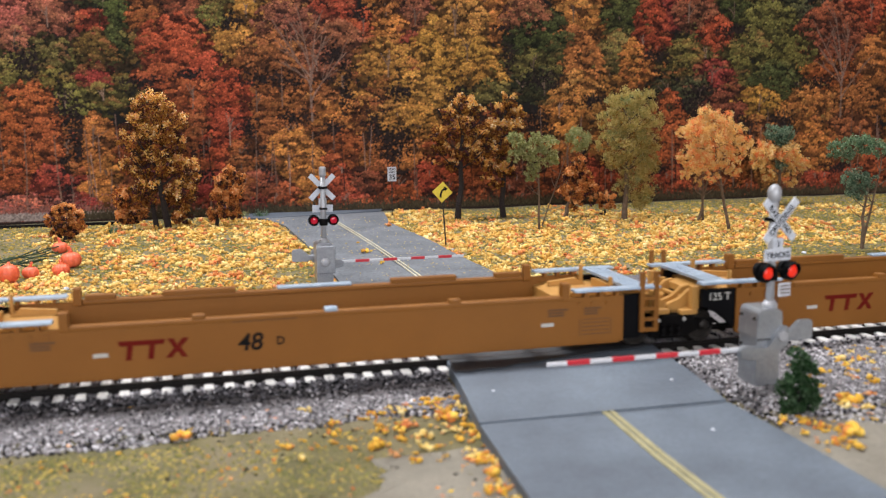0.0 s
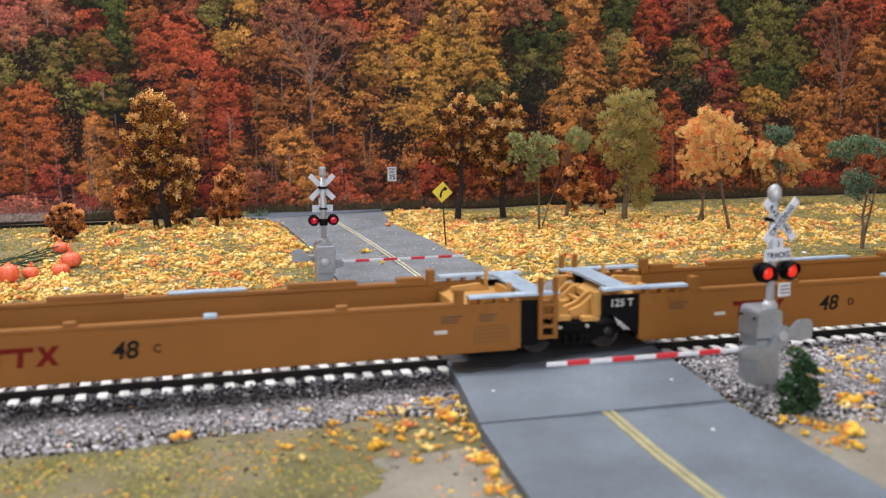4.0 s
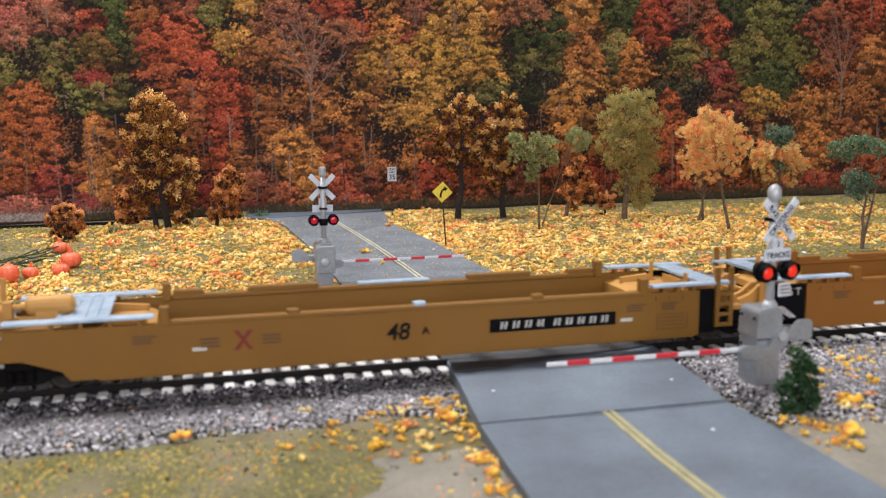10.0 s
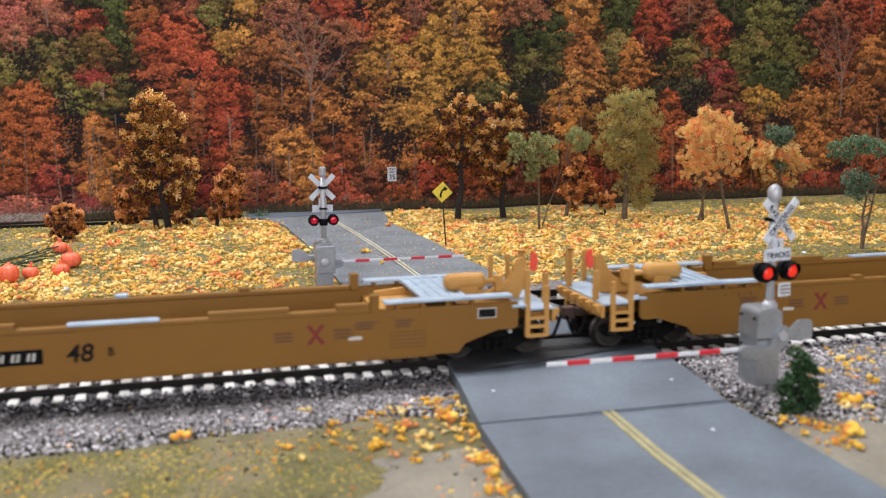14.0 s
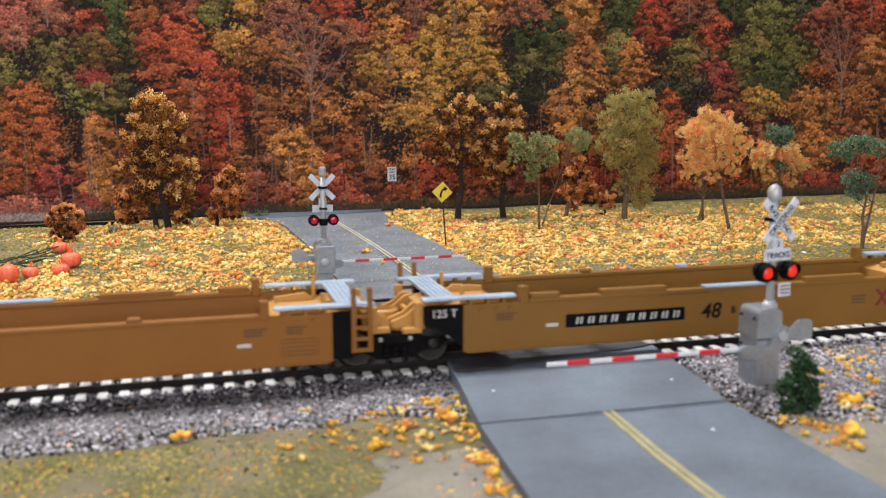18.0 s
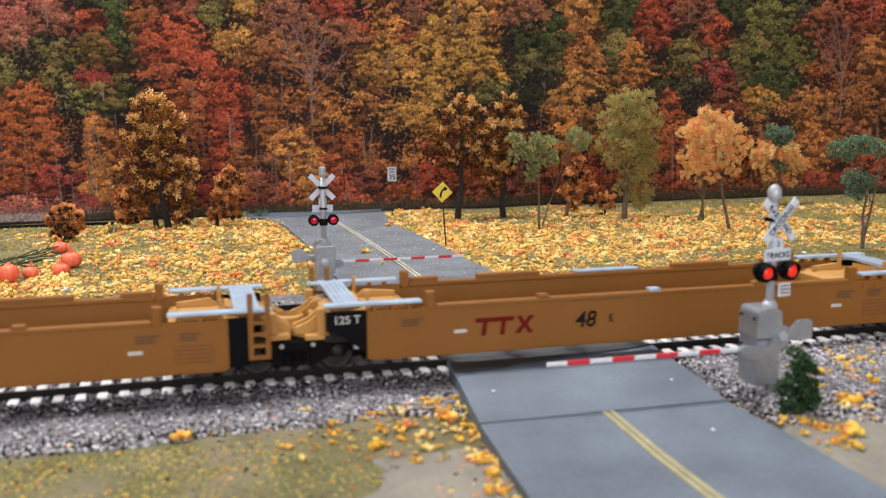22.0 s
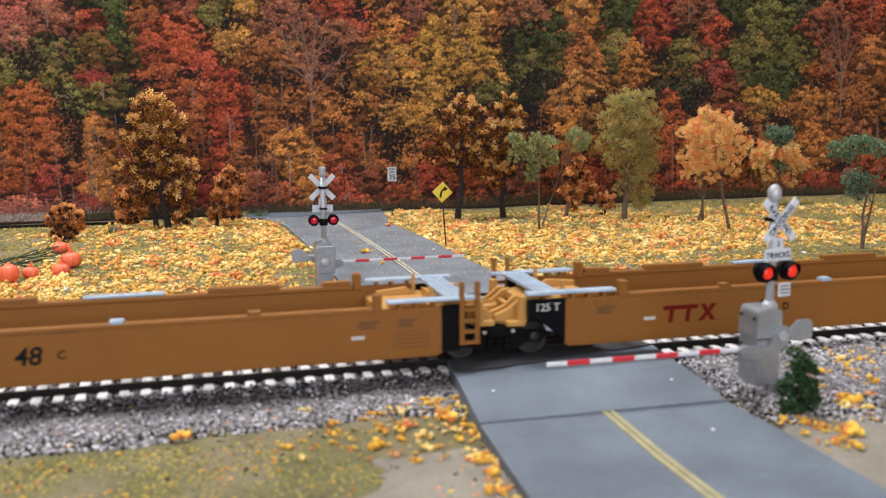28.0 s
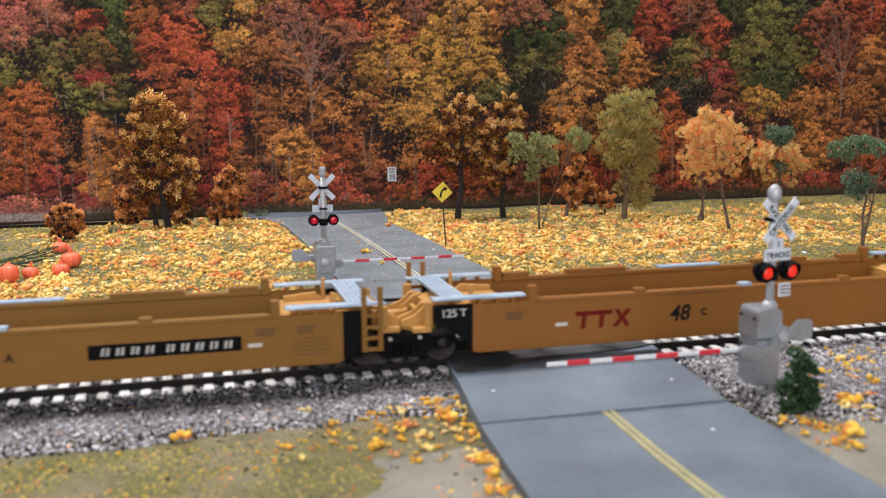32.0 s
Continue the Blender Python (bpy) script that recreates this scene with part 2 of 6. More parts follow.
def scattered(name, places, sizes, shape, material, rng, flat=0.7, rough=0.35, parent=None, which=None, others=()):
    """Loose lumps at the given places, every one turned and knocked out of shape."""
    v, f = shape
    n = len(places)
    a = rng.normal(size=(n, 4))
    a /= np.linalg.norm(a, axis=1)[:, None]
    w, x, y, z = a.T
    rot = np.stack([np.stack([1 - 2 * (y * y + z * z), 2 * (x * y - z * w), 2 * (x * z + y * w)], 1),
                    np.stack([2 * (x * y + z * w), 1 - 2 * (x * x + z * z), 2 * (y * z - x * w)], 1),
                    np.stack([2 * (x * z - y * w), 2 * (y * z + x * w), 1 - 2 * (x * x + y * y)], 1)], 1)
    p = v[None] * (1 + rough * rng.normal(size=(n, len(v), 1))) * rng.uniform(0.65, 1.25, (n, 1, 3))
    p = np.einsum("nij,nkj->nki", rot, p) * np.asarray(sizes)[:, None, None]
    p[:, :, 2] *= flat
    p += np.asarray(places)[:, None, :]
    fs = f[None] + (np.arange(n) * len(v))[:, None, None]
    ob = pieces(name, p.reshape(-1, 3), fs.reshape(-1, f.shape[1]), material, parent)
    if which is not None:
        for m in others:
            ob.data.materials.append(M[m])
        ob.data.polygons.foreach_set("material_index", np.repeat(which, len(f)).astype(np.int32))
    return ob


def leaves(name, centres, sizes, materials, which, rng, parent):
    """Small bent leaf flakes, two triangles each, turned at random; which gives each leaf's material."""
    n = len(centres)
    u = rng.normal(size=(n, 3))
    u /= np.linalg.norm(u, axis=1)[:, None]
    w = rng.normal(size=(n, 3))
    w -= (w * u).sum(1)[:, None] * u
    w /= np.linalg.norm(w, axis=1)[:, None]
    k = np.cross(u, w)
    s = np.asarray(sizes)[:, None]
    c = np.asarray(centres)
    e = rng.uniform(0.6, 1.2, (n, 4))
    p = np.stack([c - u * s * e[:, :1], c - w * s * 0.7 * e[:, 1:2] + k * s * 0.25, c + u * s * e[:, 2:3], c + w * s * 0.7 * e[:, 3:] + k * s * 0.25], 1)
    i = (np.arange(n) * 4)[:, None]
    f = np.concatenate([i + np.array([[0, 1, 2]]), i + np.array([[0, 2, 3]])], 1).reshape(-1, 3)
    ob = pieces(name, p.reshape(-1, 3), f, materials[0], parent)
    for m in materials[1:]:
        ob.data.materials.append(M[m])
    ob.data.polygons.foreach_set("material_index", np.repeat(which, 2).astype(np.int32))
    return ob


# ---------------------------------------------------------------- the room and the bench
def plate(name, material, *b):
    return tagged(mesh_object(name, boxed(*b), material), kind="structure")


WEST, EAST, FLOOR_Z, TOP_Z = -1.75, 1.85, -0.16, 1.02
plate("floor", "wood", WEST, EAST, -1.45, 0.46, FLOOR_Z - 0.03, FLOOR_Z)
plate("ceiling", "ceiling", WEST, EAST, -1.45, 0.46, TOP_Z, TOP_Z + 0.03)
plate("wall_north", "wall", WEST, EAST, 0.43, 0.46, FLOOR_Z, TOP_Z)
plate("wall_south", "wall", WEST, EAST, -1.48, -1.45, FLOOR_Z, TOP_Z)
plate("wall_west", "wall", WEST - 0.03, WEST, -1.45, 0.46, FLOOR_Z, TOP_Z)
plate("wall_east", "wall", EAST, EAST + 0.03, -1.45, 0.46, FLOOR_Z, TOP_Z)
bench = thing("layout_bench", pose(0, 0, 0), "timber bench that carries the model landscape", "bench")
part("bench_top", boxed(WEST + 0.01, EAST - 0.01, -0.185, 0.42, -0.05, -0.012), "wood", bench)
for x in (WEST + 0.03, 0.0, EAST - 0.08):
    for y in (-0.175, 0.36):
        part("leg", boxed(x, x + 0.045, y, y + 0.045, FLOOR_Z, -0.05), "wood", bench)

TRACK_1, TRACK_2 = 0.0175, 0.0860
ROAD = (0.0352, 0.0990)


def road_mid(y):
    """Middle of the road at y, and its half width."""
    if y < 0.1:
        return (float(np.interp(y, (-0.166, -0.1036, -0.0702, -0.0425, 0.0085), (0.0587, 0.0620, 0.0624, 0.0624, 0.0676))),
                float(np.interp(y, (-0.166, -0.1036, -0.0702, -0.0425, 0.0085), (0.0362, 0.0350, 0.0338, 0.0322, 0.0318))))
    k = y - 0.118
    return 0.0576 - 0.0043 * k - 0.139 * k * k, 0.0333 - 0.015 * k


def ground_z(x, y):
    z = -0.0022
    if y < 0.012:
        z = -0.0022 - 0.0028 * min(1.0, max(0.0, (0.010 - y) / 0.040))
    if x > 0.096 and y < 0.03:
        k = min(1.0, (x - 0.096) / 0.004) * min(1.0, max(0.0, (0.001 - y) / 0.008))
        z = z * (1 - k) + k * (-0.0008 - 0.0034 * min(1.0, max(0.0, (-0.057 - y) / 0.038)))
    if -0.004 < y < 0.122:
        z = min(z, -0.0036)
    wob = noise.noise(Vector((x * 22, y * 22, 0))) * 0.0011
    fade = 1.0 if y > 0.128 else (0.45 if y < -0.006 else 0.15)
    return z + wob * fade + (0.0009 if y > 0.133 else 0.0)


def ground():
    nx, ny = 340, 122
    xs, ys = np.linspace(WEST + 0.01, EAST - 0.01, nx), np.linspace(-0.185, 0.42, ny)
    v = np.array([(x, y, ground_z(x, y)) for y in ys for x in xs])
    i = np.arange(nx * ny).reshape(ny, nx)
    f = np.stack([i[:-1, :-1], i[:-1, 1:], i[1:, 1:], i[1:, :-1]], -1).reshape(-1, 4)
    return tagged(pieces("ground", v, f, "turf", smooth=True), "olive turf over plaster ground", kind="structure")


ground()


def ballast_bed():
    """The grey bed that the stones lie on, a sheet just over the ground."""
    for name, xs, ys in (("ballast_bed", np.linspace(WEST + 0.02, 0.0335, 200), np.linspace(-0.0202, 0.122, 44)), ("ballast_bed", np.linspace(0.0965, EAST - 0.02, 200), np.linspace(-0.0505, 0.122, 52)), ("ballast_bed", np.linspace(0.0335, 0.0965, 12), np.linspace(0.004, 0.122, 44))):
        lift = 0.00035
        v = np.array([(x, y + (0.004 * noise.noise(Vector((x * 70, 1, 0))) if y == ys[0] else 0.0), ground_z(x, y) + lift) for y in ys for x in xs])
        if xs[0] > 0 and xs[-1] < 0.11:
            v[:, 2] -= 0.0012
        i = np.arange(len(xs) * len(ys)).reshape(len(ys), len(xs))
        f = np.stack([i[:-1, :-1], i[:-1, 1:], i[1:, 1:], i[1:, :-1]], -1).reshape(-1, 4)
        tagged(pieces(name, v, f, "ballast_bed", smooth=True), "grey ballast bed under the tracks", kind="structure")


ballast_bed()


def bare_earth():
    """Sandy bare patches of the near ground, a sheet just over the turf with a ragged edge."""
    for xa, xb, ya, yb, k in ((0.0940, 0.5, -0.180, -0.058, 0), (0.0060, 0.0300, -0.180, -0.046, 1)):
        xs, ys = np.linspace(xa, xb, 60), np.linspace(ya, yb, 40)
        v = []
        for y in ys:
            for x in xs:
                n = 0.006 * noise.noise(Vector((x * 45, y * 45, 7 + k))) + 0.006 * noise.noise(Vector((x * 210, y * 210, 3 + k)))
                px = x + ((2 * n - 0.10 * (-0.046 - y)) * (xs[-1] - x) / (xs[-1] - xs[0]) if k else 0.0)
                v.append((px, y + ((2 * n - 0.5 * max(0.0, 0.022 - x) if k else n) if y == ys[-1] else 0.0), ground_z(px, y) + 0.0003 - (0.0012 if y == ys[-1] or (k and x == xs[0]) else 0.0)))
        i = np.arange(len(xs) * len(ys)).reshape(len(ys), len(xs))
        f = np.stack([i[:-1, :-1], i[:-1, 1:], i[1:, 1:], i[1:, :-1]], -1).reshape(-1, 4)
        tagged(pieces("bare_earth", np.array(v), f, "earth", smooth=True), "sandy grey bare earth beside the road", kind="structure")


bare_earth()


# ---------------------------------------------------------------- road
def strip(bm, rows, z_lift=0.0, thick=0.0022):
    """A road strip through rows of (x0, x1, y, z), with its thickness."""
    rings = [[bm.verts.new((x0, y, z - thick)), bm.verts.new((x0, y, z + z_lift)), bm.verts.new((x1, y, z + z_lift)), bm.verts.new((x1, y, z - thick))] for x0, x1, y, z in rows]
    for a, b in zip(rings, rings[1:]):
        for i in range(4):
            j = (i + 1) % 4
            bm.faces.new((a[i], b[i], b[j], a[j]))
    bm.faces.new(rings[0])
    bm.faces.new(rings[-1][::-1])
    return bm


road = thing("road", pose(0, 0, 0), "grey two-lane model road with a level crossing", "road", kind="structure")
def edges(y):
    c, h = road_mid(y)
    return c - h, c + h


part("ramp_panel", strip(bmesh.new(), [(*edges(-0.0422), -0.0422, -0.0014), (*edges(-0.019), -0.019, -0.0002), (*edges(0.0072), 0.0072, 0.0)], thick=0.006), "asphalt", road)
part("road_surface", strip(bmesh.new(), [(*edges(-0.166), -0.184, -0.0046), (*edges(-0.1036), -0.1036, -0.0030), (*edges(-0.0702), -0.0702, -0.0022), (*edges(-0.0428), -0.0428, -0.0016)], thick=0.006), "asphalt", road)
part("between_tracks", strip(bmesh.new(), [(*edges(0.0085), 0.0283, -0.0003), (0.0256, 0.0922, 0.0752, -0.0003)], thick=0.004), "asphalt", road)
for yc, xa, xb in ((TRACK_1, 0.0356, 0.0992), (TRACK_2, 0.0248, 0.0914)):
    part("crossing_panel", boxed(xa, xb, yc - 0.0066, yc - 0.0002, -0.003, -0.0004, bev=0.0003), "rubber", road)
    part("crossing_panel", boxed(xa, xb, yc + 0.0002, yc + 0.0066, -0.003, -0.0004, bev=0.0003), "rubber", road)
# train's shadow on the road, drawn as a dark patch together with dark paint
shade_outline = [(0.0362, 0.0070), (0.0352, 0.0), (0.0349, -0.0052), (0.0385, -0.0064), (0.0425, -0.0050), (0.0475, -0.0052), (0.0530, -0.0030), (0.0590, -0.0024), (0.0640, -0.0004), (0.0720, 0.0006), (0.0800, 0.0030), (0.0880, 0.0038), (0.0960, 0.0056), (0.0980, 0.0070)]
part("train_shade_patch", deck(bmesh.new(), shade_outline, 0.0002, 0.0005), "grime", road, "dark paint and painted train shade along the rail")
rows = []
for i in range(40):
    y = 0.0968 + i * 0.0069
    c, h = road_mid(max(y, 0.1))
    if y > 0.313:
        h += (y - 0.313) * 0.21
    rows.append((c - h, c + h, y, 0.0 + 0.0003 * math.sin(y * 60)))
part("road_surface", strip(bmesh.new(), rows, thick=0.004), "asphalt_far", road)


# far bend of the road, its shade put in by the darker asphalt
part("shaded_road_bend", deck(bmesh.new(), [(0.0136, 0.3498), (0.0372, 0.3554), (0.0719, 0.3631), (0.0863, 0.364), (0.0902, 0.376), (-0.0018, 0.376), (-0.0049, 0.3562)], -0.0004, 0.0005), "asphalt", road)


def line_strip(rows, w, thick=0.0003):
    return strip(bmesh.new(), [(x - w / 2, x + w / 2, y, z) for x, y, z in rows], thick=thick)


for dx in (-0.0009, 0.0009):
    part("centre_line", line_strip([(0.0625 + dx, -0.0425, -0.0013), (0.0618 + dx, -0.0702, -0.0019), (0.0624 + dx * 1.1, -0.1036, -0.0027), (0.0650 + dx * 1.2, -0.168, -0.0038)], 0.0013), "yellow_line", road, "faded double yellow centre line")
for dx in (-0.0009, 0.0009):
    part("centre_line", line_strip([(road_mid(0.120 + 0.2 * i / 24)[0] + dx, 0.120 + 0.2 * i / 24, 0.0006) for i in range(25)], 0.0006), "line_far", road, "pale yellow double centre line")


# ---------------------------------------------------------------- tracks
def track(yc, label):
    t = thing("railway_track", pose(0, yc, 0), label, "track", kind="structure")
    tie = bmesh.new()
    box(tie, -0.0014, 0.0014, -0.0136, 0.0136, -0.0044, -0.0017, bev=0.0006)
    first = None
    for i in range(130):
        x = -0.26 + i * 0.00535
        if ROAD[0] < x < ROAD[1]:
            continue
        if first is None:
            first = part("tie", tie, "tie", t)
            first.location = (x, 0, 0)
        else:
            ob = new("tie", first.data)
            ob.parent, ob.location = t, (x, 0, 0)
    bm = bmesh.new()
    for i in range(660):
        x = WEST + 0.03 + i * 0.00535
        if x < -0.262 or 0.434 < x < EAST - 0.03:
            box(bm, x - 0.0014, x + 0.0014, -0.0136, 0.0136, -0.0048, -0.0022)
    tagged(part("outer_ties", bm, "tie", t), kind="stuff")
    for s in (-1, 1):
        y = s * 0.0087
        prof = [(-0.0013, -0.0024), (0.0013, -0.0024), (0.0012, -0.0020), (0.0003, -0.0018), (0.0003, -0.0008), (0.0006, -0.0006), (0.0006, -0.0001), (-0.0006, -0.0001), (-0.0006, -0.0006), (-0.0003, -0.0008), (-0.0003, -0.0018), (-0.0012, -0.0020)]
        bm = bmesh.new()
        a = [bm.verts.new((WEST + 0.02, y + p, z)) for p, z in prof]
        b = [bm.verts.new((EAST - 0.02, y + p, z)) for p, z in prof]
        for i in range(len(prof)):
            j = (i + 1) % len(prof)
            bm.faces.new((a[i], b[i], b[j], a[j]))
        r = part("rail", bm, "rail", t)
        part("rail_head", boxed(WEST + 0.02, EAST - 0.02, y - 0.0005, y + 0.0005, -0.0001, 0.0), "railhead", r)
    return t


track(TRACK_1, "model track with pale concrete ties and blackened rails")
track(TRACK_2, "second model track behind the train")


# ---------------------------------------------------------------- ballast, fallen leaves, flock
def on_road(x, y, pad=0.0):
    c, h = road_mid(y)
    return abs(x - c) < h + pad if (y > 0.1 or y < 0.03) else 0.022 < x < 0.1


def spread(n, xa, xb, ya, yb, rng, keep, lift=0.0):
    out = []
    for x, y in zip(rng.uniform(xa, xb, n), rng.uniform(ya, yb, n)):
        if keep(x, y):
            out.append((x, y, ground_z(x, y) + lift))
    return np.array(out)


def clump(x, y, scale, seed):
    return 0.5 + 0.5 * noise.noise(Vector((x * scale, y * scale, seed)))


def ballast():
    rng = np.random.default_rng(3)

    def keep(x, y):
        if on_road(x, y, 0.001):
            return False
        if x < ROAD[0]:
            return y > -0.0262 + 0.009 * clump(x, y, 60, 3) - 0.005
        edge = -0.074 + 0.37 * max(0.0, 0.113 - x)
        return y > edge + 0.012 * clump(x, y, 50, 5)

    p = spread(23000, -0.16, 0.0345, -0.037, 0.0085, rng, keep)
    q = spread(30000, 0.096, 0.30, -0.070, 0.0085, rng, keep)
    r = spread(17000, -0.16, 0.34, 0.026, 0.122, rng, lambda x, y: not on_road(x, y) and abs(y - TRACK_2) > 0.012)
    c = spread(9000, -0.16, 0.34, 0.009, 0.026, rng, lambda x, y: not on_road(x, y))
    c[:, 2] = -0.0022 - 0.0006 * rng.random(len(c))
    p = np.concatenate([p, q, r, c])
    # stones heaped against the ends of the near ties
    e = np.concatenate([spread(6000, -0.16, 0.0345, -0.0020, 0.0085, rng, keep), spread(6000, 0.098, 0.32, -0.0020, 0.0085, rng, keep)])
    e[:, 2] = -0.0024 - 0.0007 * rng.random(len(e)) + 0.0003 * np.clip((e[:, 1] + 0.0015) / 0.006, 0, 1)
    p = np.concatenate([p, e])
    s = rng.uniform(0.00025, 0.00054, len(p))
    p[:, 2] += s * 0.3
    near = (p[:, 1] < 0.0085) & (p[:, 1] > -0.004)
    p[near, 2] -= 0.0001
    # darker stones left of the crossing, denser towards the near rail
    dark_band = (p[:, 1] > -0.0125 + 0.007 * np.sin(p[:, 0] * 130) * np.cos(p[:, 0] * 47)) & (p[:, 1] < 0.0075) & (p[:, 0] < 0.09)
    dark_band &= rng.random(len(p)) < np.clip((p[:, 1] + 0.0175) / 0.011, 0.0, 0.85)
    ob = scattered("ballast", p, s, CUBE, "stone", rng, 0.85, 0.18, which=dark_band.astype(int), others=("stone_dark",))
    tagged(ob, "loose grey crushed-stone ballast along the tracks", "ballast", kind="stuff")


ballast()


def leaf_litter():
    rng = np.random.default_rng(5)

    def keep(x, y):
        c, h = road_mid(y)
        if abs(x - c) < h - 0.002 + 0.006 * clump(x, y, 90, 2):
            return False
        d = clump(x, y, 14, 8) * 0.65 + clump(x, y, 45, 4) * 0.5
        if x > 0.125:
            d += 0.04 - max(0.0, x - 0.20) * 1.1 - max(0.0, (y - 0.225)) * 1.6
            if y < 0.163:
                d -= 0.25
        elif x < -0.048:
            d -= 0.34 * min(1.0, (-0.048 - x) / 0.055) * min(1.0, max(0.0, (y - 0.173) / 0.045))
        if y > 0.322:
            d -= (y - 0.322) * 4.5
        return d > 0.26 + 0.34 * rng.random()

    heart = spread(26000, -0.24, 0.54, 0.120, 0.370, rng, keep)
    kind = rng.choice(3, size=len(heart), p=[0.60, 0.25, 0.15])
    big = rng.gamma(2.6, 0.00044, len(heart)).clip(0.0004, 0.0026)
    k = np.repeat(np.arange(len(heart)), 8)
    p = heart[k] + rng.normal(size=(len(k), 3)) * big[k][:, None] * np.array([0.58, 0.58, 0.34])
    s = big[k] * rng.uniform(0.22, 0.46, len(k))
    p[:, 2] = np.maximum(p[:, 2], heart[k][:, 2]) + s * 0.3
    ob = scattered("fallen_leaves", p, s, CUBE, "litter", rng, 0.85, 0.3, which=kind[k], others=("litter_pale", "litter_orange"))
    tagged(ob, "yellow and orange fallen leaves heaped on the grass", "leaves", kind="stuff")
    q = np.array([(0.057 + rng.normal() * 0.03, rng.uniform(0.125, 0.34), 0.0004) for _ in range(520)])
    q = np.array([a for a in q if on_road(a[0], a[1])])
    ob = scattered("leaf_crumbs", q, rng.uniform(0.00012, 0.00034, len(q)), LUMP, "litter_pale", rng, 0.6, 0.25)
    tagged(ob, "tiny yellow leaf crumbs scattered on the road", "leaves", kind="stuff")


leaf_litter()


def stray_leaves():
    """Heaps of leaves on the near side: along the edge of the road and over the ballast."""
    rng = np.random.default_rng(8)
    p = []
    for x, y, n, w in ((0.0289, -0.0221, 26, 0.003), (0.0292, -0.0374, 24, 0.003), (0.0280, -0.0569, 26, 0.002), (0.0261, -0.0741, 16, 0.002), (0.0149, -0.0297, 26, 0.006), (0.0040, -0.0361, 18, 0.006), (0.0212, -0.0452, 20, 0.005),
                       (0.1055, -0.0700, 30, 0.004), (0.1178, -0.0569, 22, 0.005), (0.1375, -0.0374, 18, 0.008), (0.1582, -0.0310, 22, 0.012), (0.1311, -0.0145, 12, 0.01), (-0.0098, -0.0413, 9, 0.004), (-0.0321, -0.0195, 5, 0.012), (0.1888, -0.0246, 16, 0.02)):
        for _ in range(n):
            a, b = x + rng.normal() * w, y + rng.normal() * w * 1.3
            if not on_road(a, b, -0.0005):
                p.append((a, b, ground_z(a, b) + 0.0005))
    heart = np.array(p)
    big = rng.gamma(3.0, 0.0003, len(heart)).clip(0.0004, 0.0017)
    k = np.repeat(np.arange(len(heart)), 7)
    q = heart[k] + rng.normal(size=(len(k), 3)) * big[k][:, None] * np.array([0.7, 0.7, 0.25])
    s = big[k] * rng.uniform(0.22, 0.5, len(k))
    q[:, 2] = np.maximum(q[:, 2], heart[k][:, 2]) + s * 0.2
    kind = rng.choice(3, size=len(heart), p=[0.68, 0.18, 0.14])
    tagged(scattered("stray_leaves", q, s, CUBE, "litter_few", rng, 0.75, 0.3, which=kind[k], others=("litter_pale", "litter_orange")), "yellow leaf clumps strewn beside the road and ballast", "leaves", kind="stuff")


stray_leaves()


def flock():
    rng = np.random.default_rng(11)
    p = spread(30000, -0.14, 0.034, -0.13, -0.020, rng, lambda x, y: not on_road(x, y) and clump(x, y, 40, 1) - (0.6 if y > -0.030 else 0.0) > 0.38 + 0.25 * rng.random() + 0.35 * max(0, (x - 0.0) / 0.035))
    tagged(scattered("turf_flock", p, rng.uniform(0.00015, 0.00045, len(p)), CUBE, "flock_yellow", rng, 0.5, 0.3), "coarse muted olive and brown turf flock", "turf", kind="stuff")
    p = spread(42000, -0.24, 0.54, 0.120, 0.370, rng, lambda x, y: not on_road(x, y, -0.001))
    tagged(scattered("grass_flock", p, rng.uniform(0.0003, 0.0008, len(p)), CUBE, "moss", rng, 0.6, 0.3), "short olive grass flock under the fallen leaves", "grass", kind="stuff")




def near_crumbs():
    """Fine debris on the near turf: leaf crumbs, dark grit, pale chips."""
    rng = np.random.default_rng(17)
    p = spread(1700, -0.13, 0.034, -0.13, -0.016, rng, lambda x, y: not on_road(x, y) and clump(x, y, 60, 3) > 0.35 + 0.3 * rng.random() - 0.15 * max(0.0, x / 0.035))
    p[:, 2] += 0.0003
    tagged(scattered("turf_debris", p, rng.uniform(0.0002, 0.00055, len(p)), LUMP, "litter_few", rng, 0.6, 0.3, which=rng.choice(3, size=len(p), p=[0.4, 0.25, 0.35]), others=("litter_orange", "debris")), "leaf crumbs and dark grit strewn on the near turf", "debris", kind="stuff")


flock()
near_crumbs()


# ---------------------------------------------------------------- the printed autumn forest behind the layout
BACK_Y = 0.3772
PRINT = 0.822
INK = 0.93
HUES = {"red": "a04a32", "rust": "905833", "rustred": "96502f", "orange": "aa6e3a", "gold": "ac7e3c", "brown": "a4733c", "olive": "746c3a", "green": "525832", "deep": "4e5036", "maroon": "844c36", "crimson": "903e34", "pink": "b06252", "pinkrust": "8e5942", "flame": "9c5630", "moss": "766034"}
